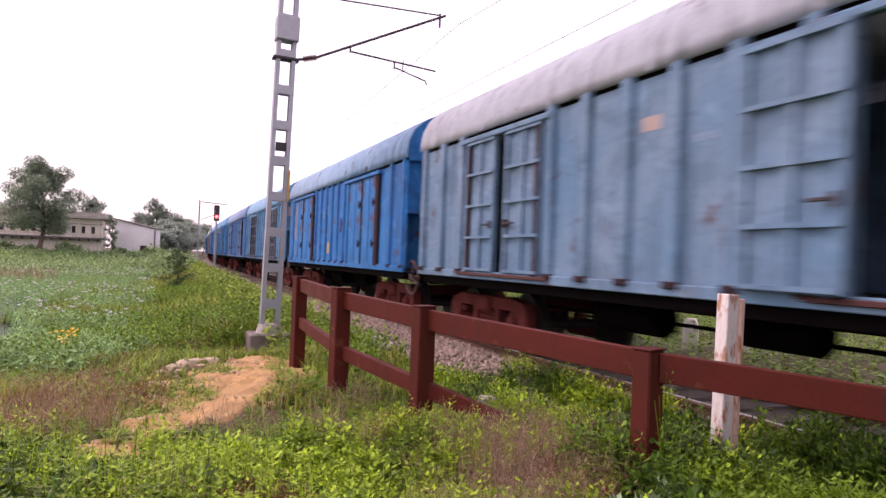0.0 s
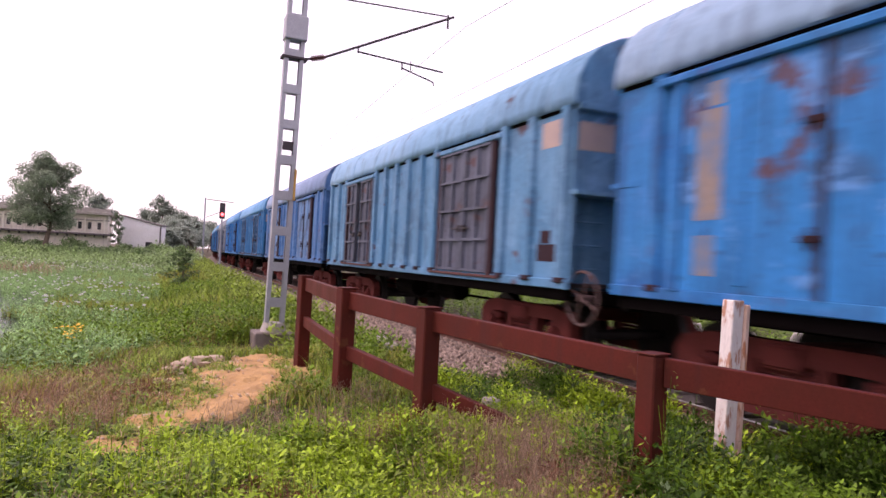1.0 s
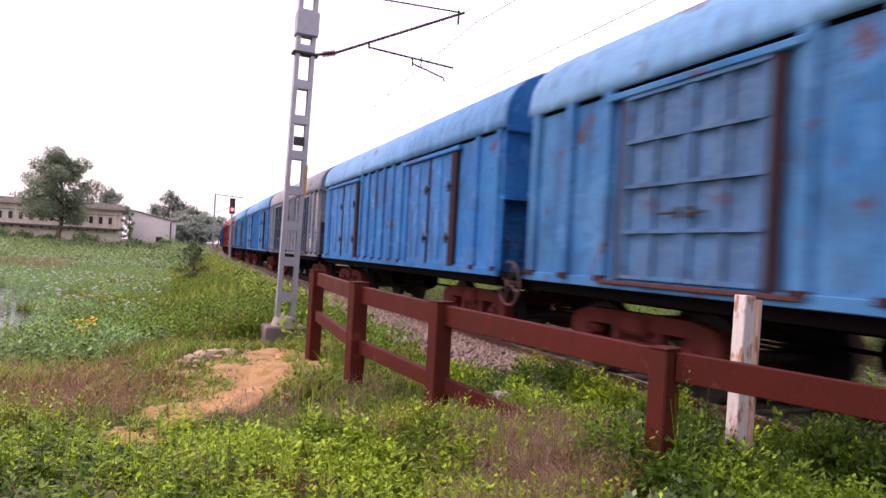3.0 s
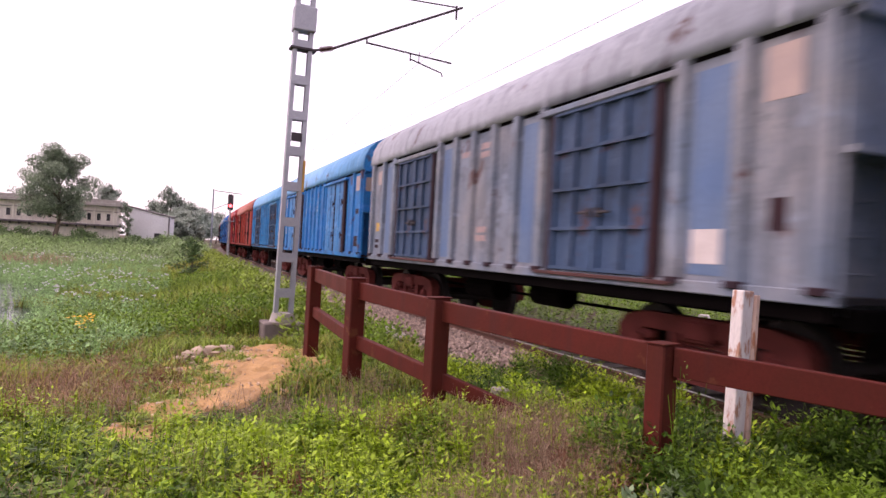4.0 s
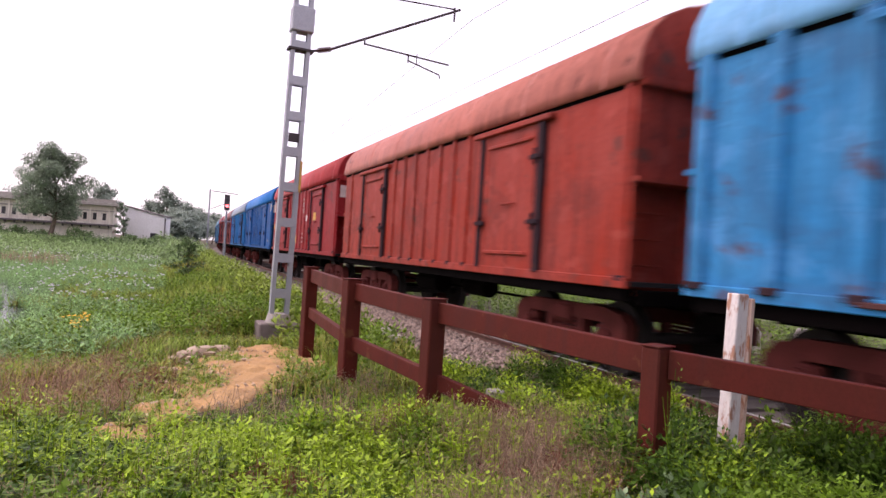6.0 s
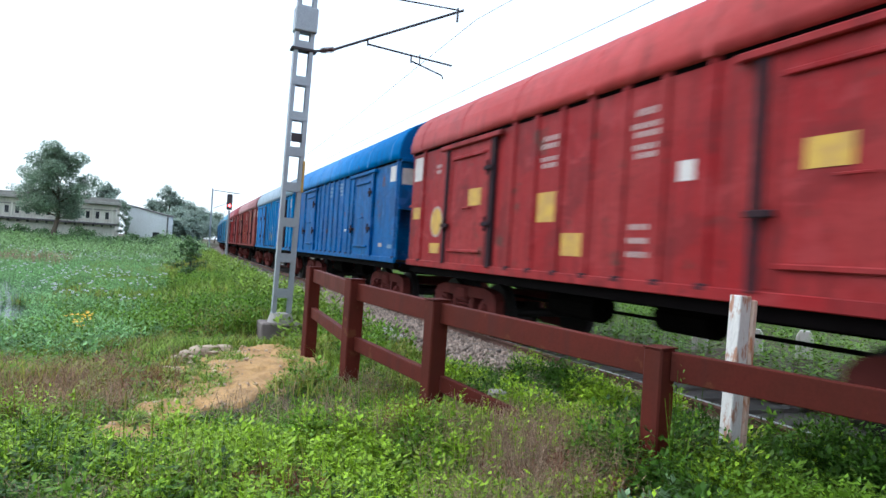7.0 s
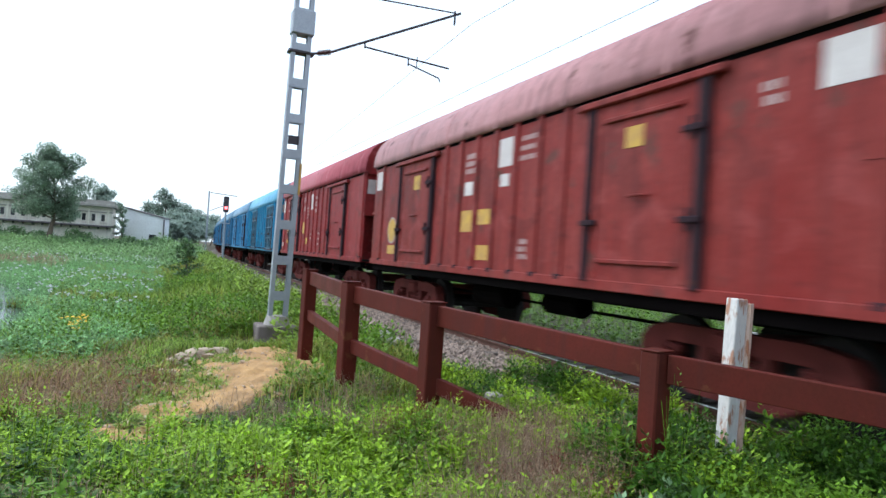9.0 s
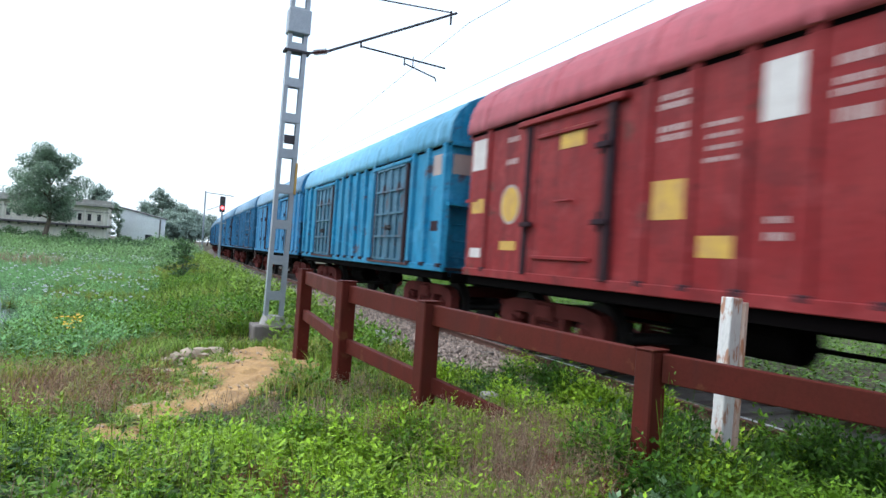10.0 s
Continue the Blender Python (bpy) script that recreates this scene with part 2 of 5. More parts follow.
def make_ground():
    xs = np.concatenate([[-2500, -1200, -500, -200, -100], np.arange(-60, -12, 3.0), np.arange(-12, 12, 0.22), np.arange(12, 60, 3.0), [100, 200, 500, 1200, 2500]])
    ys = np.concatenate([[-2500, -900, -300, -100, -40, -15], np.arange(-8, 26, 0.22), np.arange(26, 60, 0.8), np.arange(60, 140, 3), [160, 200, 260, 350, 500, 900, 2500]])
    gx, gy = np.meshgrid(xs, ys)
    gz = land(gx, gy)
    v = np.stack([gx.ravel(), gy.ravel(), gz.ravel()], 1)
    i = np.arange(len(ys) - 1)[:, None] * len(xs) + np.arange(len(xs) - 1)[None, :]
    f = np.stack([i, i + 1, i + 1 + len(xs), i + len(xs)], -1).reshape(-1, 4)
    g = raw("ground", v, f, M_SOIL, smooth=True)
    tagged(g, "overgrown soil embankment and flat field beside the railway", "ground", kind="structure")


make_ground()


# ---- track ----
def sweep(name, profile, y0, y1, step, mat, parent=None, smooth=False, dx=0.0):
    ys = np.arange(y0, y1 + step / 2, step)
    pr = np.array(profile)
    k = len(pr)
    x = track_x(ys)[:, None] + dx + pr[None, :, 0]
    v = np.stack([x, np.repeat(ys[:, None], k, 1), np.repeat(pr[None, :, 1] + RAIL, len(ys), 0)], -1).reshape(-1, 3)
    a = np.arange(len(ys) - 1)[:, None] * k
    j = np.arange(k)[None, :]
    jn = (j + 1) % k
    f = np.stack([a + j, a + jn, a + jn + k, a + j + k], -1).reshape(-1, 4)
    return raw(name, v, f, mat, parent, smooth)


def make_track():
    bed = sweep("ballast_bed", [(-2.45, -0.56), (-1.75, -0.17), (1.75, -0.17), (2.45, -0.56)], -40, 440, 4, M_BED)
    tagged(bed, "grey-brown crushed stone ballast bed under the rails", "ballast", kind="structure")
    road = sweep("dirt_road", [(14.0, -0.30), (14.3, -0.20), (23.7, -0.20), (24.0, -0.30)], -60, 200, 4, M_ROAD)
    tagged(road, "pale dusty road running beyond the track", "road", kind="structure")
    # loose stones on the near shoulder
    n = 15000
    y = rng.uniform(2.0, 26, n)
    off = rng.uniform(-2.6, -0.7, n)
    z = np.where(off < -1.75, -0.17 - (-1.75 - off) * 0.55, -0.17)
    c = np.stack([track_x(y) + off, y, np.maximum(z, -0.56) + RAIL], 1)
    raw_stones("ballast_stones", c, rng.uniform(0.025, 0.058, n), M_STONE, bed)
    for side in (-1, 1):
        head = [(-0.036, -0.035), (-0.036, -0.004), (-0.028, 0.0), (0.028, 0.0), (0.036, -0.004), (0.036, -0.035), (0.010, -0.05), (0.010, -0.15),
                (0.075, -0.165), (0.075, -0.175), (-0.075, -0.175), (-0.075, -0.165), (-0.010, -0.15), (-0.010, -0.05)]
        r = sweep("rail", head, -40, 440, 4, M_RAIL, dx=side * 0.874)
        tagged(r, "rust-brown steel rail with a worn bright head", "rail", "running rails", kind="structure")
        t = sweep("running_surface", [(-0.027, 0.0), (-0.027, 0.003), (0.027, 0.003), (0.027, 0.0)], -40, 440, 4, M_RAILTOP, r, dx=side * 0.874)
        tagged(t, "bright worn strip on the rail head")
    bm = B()
    prism(bm, [(-0.13, -0.3), (-0.11, -0.13), (0.11, -0.13), (0.13, -0.3)], "x", -1.375, 1.375)
    s0 = part("sleeper", bm, M_SLEEPER, bed)
    y = -3.0
    s0.matrix_basis = pose(track_x(y), y, RAIL)
    for i in range(1, 140):
        y = -3.0 + i * 0.65
        share("sleeper", s0, bed, pose(track_x(y), y, RAIL, 0, 0, -math.degrees(BEND * y)))


def raw_stones(name, c, r, mat, parent=None):
    n = len(c)
    base = np.array([(1, 0, 0), (-1, 0, 0), (0, 1, 0), (0, -1, 0), (0, 0, 1), (0, 0, -1)], float)
    v = base[None] * (r[:, None, None] * rng.uniform(0.6, 1.3, (n, 6, 1)))
    a = rng.uniform(0, 6.28, n)
    ca, sa = np.cos(a)[:, None], np.sin(a)[:, None]
    x = v[..., 0] * ca - v[..., 1] * sa
    yy = v[..., 0] * sa + v[..., 1] * ca
    t = rng.uniform(-0.7, 0.7, n)[:, None]
    zz = v[..., 2] * np.cos(t) + x * np.sin(t)
    v = np.stack([x, yy, zz], -1) + c[:, None, :] + np.array([0, 0, 0.4]) * r[:, None, None]
    f = np.array([(0, 2, 4), (2, 1, 4), (1, 3, 4), (3, 0, 4), (2, 0, 5), (1, 2, 5), (3, 1, 5), (0, 3, 5)])
    f = (np.arange(n)[:, None, None] * 6 + f[None]).reshape(-1, 3)
    ob = raw(name, v.reshape(-1, 3), f, mat, parent)
    return tagged(ob, "loose angular ballast stones", kind="stuff")


make_track()

# ---- covered goods wagons ----
L2, W2 = 6.76, 1.62          # half length and half width of the body
ZP, ZE = 1.22, 3.60          # foot of the side, eave
PITCH, SPEED, LEAD = 14.45, 20.42, 13.75
DOOR_C, DOOR_W = 3.41, 2.1
# door openings along the side, near end first, and the ribs between them
DOORS = {"grid": ((-4.46, -2.36), (2.36, 4.46)), "plate": ((-4.67, -2.20), (2.50, 5.65)), "panel": ((-4.62, -2.80), (2.80, 4.62))}
RIBS = {"grid": [-6.6, -5.7, -4.85, 4.85, 5.7, 6.6] + [-2.0 + 0.8 * i for i in range(6)],
        "plate": [-6.6, -5.75, 6.05] + [-1.6 + 0.72 * i for i in range(6)],
        "panel": [-6.62, 6.05] + [-2.1 + 0.7 * i for i in range(7)]}


def paint(name, col, fade, rust=0.3, seed=0.0, streak=0.8, rust_col=(0.10, 0.042, 0.034), patch=0.42):
    def deep(c, k):
        mid = sum(c) / 3
        return tuple(max(0.006, (mid + (v - mid) * 1.2) * k) for v in c)

    col, fade = deep(col, 0.57), deep(fade, 0.66)
    m = material(name, col, fade, rough=0.55, scale=0.8, fine=16, bump=0.15, mix=0.9, rust=rust + 0.08, seed=seed, streak=streak,
                    rust_col=rust_col, rust_scale=1.7, patch=patch)
    b = m.node_tree.nodes["Principled BSDF"]
    b.inputs["Specular IOR Level"].default_value = 0.13
    # shallow dents in the sheet
    n, l = m.node_tree.nodes, m.node_tree.links
    first = b.inputs["Normal"].links[0].from_node
    dent = n.new("ShaderNodeTexNoise")
    dent.inputs["Scale"].default_value, dent.inputs["Detail"].default_value = 2.6, 2
    l.new(n["Texture Coordinate"].outputs["Object"], dent.inputs["Vector"])
    db = n.new("ShaderNodeBump")
    db.inputs["Strength"].default_value, db.inputs["Distance"].default_value = 0.5, 0.05
    l.new(dent.outputs[0], db.inputs["Height"])
    l.new(db.outputs[0], first.inputs["Normal"])
    return m


def roof_outline():
    side = [(1.69, 3.57), (1.69, 3.71), (1.645, 3.95), (1.53, 4.18), (1.32, 4.38), (1.02, 4.53), (0.65, 4.63), (0.25, 4.68)]
    return side + [(-x, z) for x, z in reversed(side)]


def build_wagon(style):
    """One wagon with its near side at -x; its pieces carry one body paint that each copy replaces."""
    w = new("goods_wagon")
    p = PAINT0
    # roof
    bm = B()
    prism(bm, roof_outline(), "y", -L2 - 0.06, L2 + 0.06)
    roof = part("roof", bm, p, w)
    for f in roof.data.polygons:
        f.use_smooth = abs(f.normal.y) < 0.5
    for i in range(-3, 4):
        bm = B()
        prism(bm, [(x * 1.002, z + 0.004) for x, z in roof_outline()], "y", i * 2.05 - 0.035, i * 2.05 + 0.035)
        part("roof_seam", bm, p, w, smooth=False)
    for e in (-1, 1):
        a, b = sorted((e * (L2 + 0.05), e * (L2 + 0.066)))
        part("roof_end", prism(B(), [(x * 0.985, 3.58 + (z - 3.57) * 0.975) for x, z in roof_outline()], "y", a, b), p, w)
    # sides with door openings
    for s in (-1, 1):
        xo, xi = s * W2, s * (W2 - 0.05)
        x0, x1 = min(xo, xi), max(xo, xi)
        (n0, n1), (f0, f1) = DOORS[style]
        for a, b in ((-L2, n0), (n1, f0), (f1, L2)):
            part("side_panel", box(B(), x0, x1, a, b, ZP, ZE + 0.02), p, w)
        for y in RIBS[style]:
            bm = B()
            proud, foot, head = {"grid": (0.075, 0.11, 0.08), "plate": (0.055, 0.09, 0.06), "panel": (0.04, 0.07, 0.045)}[style]
            xa = s * (W2 + proud)
            hat = [(y - foot, xo), (y - head, xa), (y + head, xa), (y + foot, xo)]
            lo = [bm.verts.new((u, v, ZP + 0.03)) for v, u in hat]
            hi = [bm.verts.new((u, v, ZE - 0.03)) for v, u in hat]
            bm.faces.new(lo), bm.faces.new(hi)
            for i in range(4):
                bm.faces.new((lo[i], lo[(i + 1) % 4], hi[(i + 1) % 4], hi[i]))
            bmesh.ops.recalc_face_normals(bm, faces=bm.faces)
            part("rib", bm, p, w)
            if s < 0:
                part("rib_foot", box(B(), -W2 - proud - 0.012, -W2, y - foot, y + foot, ZP - 0.02, ZP + 0.055, 0.01), M_RUSTPAINT, w, "grimy foot of a rib")
        bm = box(B(), min(s * (W2 - 0.02), s * (W2 + 0.05)), max(s * (W2 - 0.02), s * (W2 + 0.05)), -L2, L2, ZP - 0.10, ZP + 0.03, 0.01)
        part("bottom_rail", bm, p, w)
        bm = B()
        a, b = s * (W2 - 0.16), s * (W2 - 0.02)
        box(bm, min(a, b), max(a, b), -L2 + 0.1, L2 - 0.1, ZP - 0.24, ZP - 0.10)
        # a thin black strip on the wall paints the shadow below the roof edge
        part("eave_strip", box(B(), min(s * W2, s * (W2 + 0.006)), max(s * W2, s * (W2 + 0.006)), -L2, L2, ZE - 0.085, ZE - 0.03), M_UNDER, w, "dark strip standing in for the shadow under the roof edge")
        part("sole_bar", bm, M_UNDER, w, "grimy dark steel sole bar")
        for a, b in DOORS[style]:
            part("door_track", box(B(), min(s * W2, s * (W2 + 0.11)), max(s * W2, s * (W2 + 0.11)), a - 0.35, b + 0.35, ZE - 0.20, ZE - 0.11, 0.015), p, w)
            if style == "grid":
                part("door_sill", box(B(), min(s * (W2 + 0.05), s * (W2 + 0.09)), max(s * (W2 + 0.05), s * (W2 + 0.09)), a - 0.4, b + 0.4, ZP - 0.045, ZP + 0.005, 0.008), M_RUSTRAIL, w, "rusty red door sill")
            # the broad dark post stands on the side to which the wagon runs
            for y, thick, mat in ((a, 0.13 if style == "plate" else 0.07, M_RUSTPAINT), (b, 0.05, p if style == "plate" else M_RUSTPAINT)):
                y += thick if y == b else -thick
                part("door_post", box(B(), min(s * W2, s * (W2 + 0.08)), max(s * W2, s * (W2 + 0.08)), y - thick, y + thick, ZP, ZE - 0.11, 0.012), mat, w, "rust-stained door post")
            if style == "grid":
                for e in (-1, 1):
                    door_leaf(w, s, (a + b) / 2, e, p)
            elif style == "panel":
                door_plate(w, s, a, b, p)
            else:
                mid = a + (b - a) * 0.48
                door_sheet(w, s, a, mid - 0.03, p)
                door_sheet(w, s, mid + 0.03, b, p)
                part("door_post", box(B(), min(s * (W2 - 0.01), s * (W2 + 0.07)), max(s * (W2 - 0.01), s * (W2 + 0.07)), mid - 0.028, mid + 0.028, ZP + 0.02, ZE - 0.16), M_RUSTPAINT, w, "rust-stained door post")
    # ends
    for e in (-1, 1):
        bm = B()
        y0, y1 = sorted((e * (L2 - 0.06), e * L2))
        box(bm, -W2 + 0.05, W2 - 0.05, y0, y1, 2.42, ZE)
        part("end_wall", bm, p, w)
        y0, y1 = sorted((e * (L2 - 0.38), e * (L2 - 0.32)))
        part("lower_end_wall", box(B(), -W2 + 0.05, W2 - 0.05, y0, y1, ZP - 0.2, 2.42), p, w)
        y0, y1 = sorted((e * (L2 - 0.36), e * (L2 + 0.10)))
        part("end_beam", prism(B(), [(y0, 2.38), (y1, 2.38), (y1, 2.44), (y0, 2.44)], "x", -W2 - 0.01, W2 + 0.01), p, w)
        y0, y1 = sorted((e * L2, e * (L2 + 0.10)))
        part("end_cap", box(B(), -W2, W2, y0, y1, ZE - 0.10, ZE - 0.01, 0.01), p, w)
        for x in (-0.55, 0.55):
            y0, y1 = sorted((e * (L2 - 0.32), e * (L2 - 0.20)))
            part("end_stiffener", box(B(), x - 0.07, x + 0.07, y0, y1, ZP - 0.1, 2.37, 0.01), p, w)
        y0, y1 = sorted((e * (L2 - 0.1), e * (L2 + 0.04)))
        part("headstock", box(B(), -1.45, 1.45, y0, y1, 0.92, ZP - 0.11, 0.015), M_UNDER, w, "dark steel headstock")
        bm = B()
        rod(bm, (0, e * (L2 - 0.1), 1.07), (0, e * (L2 + 0.26), 1.07), 0.09)
        box(bm, -0.14, 0.14, min(e * (L2 + 0.22), e * (L2 + 0.455)), max(e * (L2 + 0.22), e * (L2 + 0.455)), 0.93, 1.21, 0.03)
        part("coupler", bm, M_UNDER, w, "dark cast coupler")
        for s in (-1, 1):
            for k in range(3):
                bm = B()
                z = 1.4 + 0.32 * k
                rod(bm, (s * 1.32, e * (L2 - 0.22), z), (s * 0.98, e * (L2 - 0.22), z), 0.012, seg=6)
                for x in (1.32, 0.98):
                    rod(bm, (s * x, e * (L2 - 0.33), z), (s * x, e * (L2 - 0.215), z), 0.012, seg=6)
                part("end_rung", bm, p, w)
    # hand brake wheel beside the near end
    bm = B()
    c = Vector((-1.50, -L2 - 0.16, 1.02))
    k = 20
    for i in range(k):
        a, b = 2 * math.pi * i / k, 2 * math.pi * (i + 1) / k
        rod(bm, c + Vector((0, 0.35 * math.cos(a), 0.35 * math.sin(a))), c + Vector((0, 0.35 * math.cos(b), 0.35 * math.sin(b))), 0.020, seg=6)
    for i in range(4):
        a = math.pi * i / 2 + 0.4
        rod(bm, c, c + Vector((0, 0.35 * math.cos(a), 0.35 * math.sin(a))), 0.016, seg=6)
    rod(bm, c + Vector((-0.04, 0, 0)), c + Vector((0.16, 0, 0)), 0.045)
    rod(bm, c + Vector((0.13, 0, 0)), c + Vector((0.13, 0.3, 0.05)), 0.03)
    part("brake_wheel", bm, M_HANDWHEEL, w, "grey-brown hand brake wheel")
    # underframe
    bm = B()
    for x in (-0.35, 0.35):
        box(bm, x - 0.09, x + 0.09, -L2 + 0.1, L2 - 0.1, 0.86, 1.14)
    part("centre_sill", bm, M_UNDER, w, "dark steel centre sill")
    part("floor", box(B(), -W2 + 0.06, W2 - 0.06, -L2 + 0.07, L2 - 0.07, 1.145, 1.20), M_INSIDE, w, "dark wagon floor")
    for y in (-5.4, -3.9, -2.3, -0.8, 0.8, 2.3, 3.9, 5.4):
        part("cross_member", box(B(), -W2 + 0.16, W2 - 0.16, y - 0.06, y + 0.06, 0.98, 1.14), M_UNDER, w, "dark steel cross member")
    bm = B()
    rod(bm, (-0.75, -1.5, 0.80), (-0.75, -0.55, 0.80), 0.19, seg=14)
    part("brake_cylinder", bm, M_UNDER, w, "dark brake cylinder")
    bm = B()
    rod(bm, (-0.9, 0.5, 0.78), (-0.9, 1.7, 0.78), 0.21, seg=14)
    part("air_reservoir", bm, M_UNDER, w, "dark air reservoir")
    bm = B()
    rod(bm, (-0.55, -4.4, 0.72), (-0.55, 4.4, 0.72), 0.025, seg=6)
    part("brake_rod", bm, M_UNDER, w, "long dark brake rod")
    return w


def door_leaf(w, s, dc, e, p):
    """One sliding leaf with a frame of bars."""
    hw = DOOR_W / 4
    bm = box(B(), min(s * (W2 - 0.01), s * (W2 + 0.03)), max(s * (W2 - 0.01), s * (W2 + 0.03)), -hw + 0.01, hw - 0.01, ZP + 0.02, ZE - 0.14)
    for k in range(5):
        z = ZP + 0.06 + k * (ZE - ZP - 0.28) / 4
        box(bm, min(s * (W2 + 0.03), s * (W2 + 0.09)), max(s * (W2 + 0.03), s * (W2 + 0.09)), -hw + 0.02, hw - 0.02, z - 0.022, z + 0.022)
    for y in (-hw + 0.05, hw - 0.05, 0.0):
        box(bm, min(s * (W2 + 0.03), s * (W2 + 0.075)), max(s * (W2 + 0.03), s * (W2 + 0.075)), y - 0.04, y + 0.04, ZP + 0.03, ZE - 0.16)
    d = part("door_leaf", bm, p, w, "weathered door leaf framed by flat bars")
    d.location.y = dc + e * hw
    bm = B()
    rod(bm, (s * (W2 + 0.10), -e * (hw - 0.09), 2.0), (s * (W2 + 0.10), -e * (hw - 0.34), 2.0), 0.018, seg=6)
    box(bm, min(s * (W2 + 0.03), s * (W2 + 0.11)), max(s * (W2 + 0.03), s * (W2 + 0.11)), -e * (hw - 0.09) - 0.03, -e * (hw - 0.09) + 0.03, 1.94, 2.06)
    part("door_handle", bm, M_DARKMETAL, d, "dark iron door handle")


def door_plate(w, s, a, b, p):
    """A plain plate door with two short rails and latches on both edges."""
    hw = (b - a) / 2
    bm = box(B(), min(s * (W2 - 0.01), s * (W2 + 0.04)), max(s * (W2 - 0.01), s * (W2 + 0.04)), -hw + 0.01, hw - 0.01, ZP + 0.02, ZE - 0.14, 0.01)
    d = part("door", bm, p, w, "plain steel plate door, closed")
    for z in (ZP + 0.26, ZE - 0.40):
        part("door_rail", box(B(), min(s * (W2 + 0.035), s * (W2 + 0.085)), max(s * (W2 + 0.035), s * (W2 + 0.085)), -hw + 0.22, hw - 0.22, z - 0.03, z + 0.03, 0.012), p, d)
    for y in (-hw + 0.12, hw - 0.12):
        part("door_stile", box(B(), min(s * (W2 + 0.035), s * (W2 + 0.055)), max(s * (W2 + 0.035), s * (W2 + 0.055)), y - 0.04, y + 0.04, ZP + 0.05, ZE - 0.18, 0.01), p, d)
    d.location.y = (a + b) / 2
    for y, z in ((-hw + 0.02, 2.90), (-hw + 0.02, 1.95), (hw - 0.02, 1.95)):
        bm = B()
        box(bm, min(s * (W2 + 0.055), s * (W2 + 0.12)), max(s * (W2 + 0.055), s * (W2 + 0.12)), y - 0.15, y + 0.15, z - 0.035, z + 0.035, 0.01)
        rod(bm, (s * (W2 + 0.11), y, z - 0.12), (s * (W2 + 0.11), y, z + 0.12), 0.022, seg=6)
        part("latch", bm, M_RUSTPAINT, d, "dark iron door latch")
    bm = B()
    rod(bm, (s * (W2 + 0.09), -0.18, 2.25), (s * (W2 + 0.09), 0.12, 2.25), 0.016, seg=6)
    for y in (-0.18, 0.12):
        rod(bm, (s * (W2 + 0.03), y, 2.25), (s * (W2 + 0.09), y, 2.25), 0.014, seg=6)
    part("door_handle", bm, p, d)


def door_sheet(w, s, a, b, p):
    """One flat leaf of a two-leaved door, with a latch at its inner edge."""
    hw = (b - a) / 2
    bm = box(B(), min(s * (W2 - 0.01), s * (W2 + 0.045)), max(s * (W2 - 0.01), s * (W2 + 0.045)), -hw, hw, ZP + 0.02, ZE - 0.14, 0.01)
    box(bm, min(s * (W2 + 0.04), s * (W2 + 0.062)), max(s * (W2 + 0.04), s * (W2 + 0.062)), -0.05, 0.05, ZP + 0.10, ZE - 0.22, 0.008)
    d = part("door_leaf", bm, p, w, "flat steel door leaf with peeling paint")
    d.location.y = (a + b) / 2
    for z in (1.75, 2.75):
        bm = B()
        box(bm, min(s * (W2 + 0.045), s * (W2 + 0.10)), max(s * (W2 + 0.045), s * (W2 + 0.10)), -hw - 0.02, -hw + 0.16, z - 0.03, z + 0.03, 0.008)
        rod(bm, (s * (W2 + 0.10), -hw + 0.05, z - 0.10), (s * (W2 + 0.10), -hw + 0.05, z + 0.10), 0.018, seg=6)
        part("latch", bm, M_RUSTPAINT, d, "dark iron door latch")


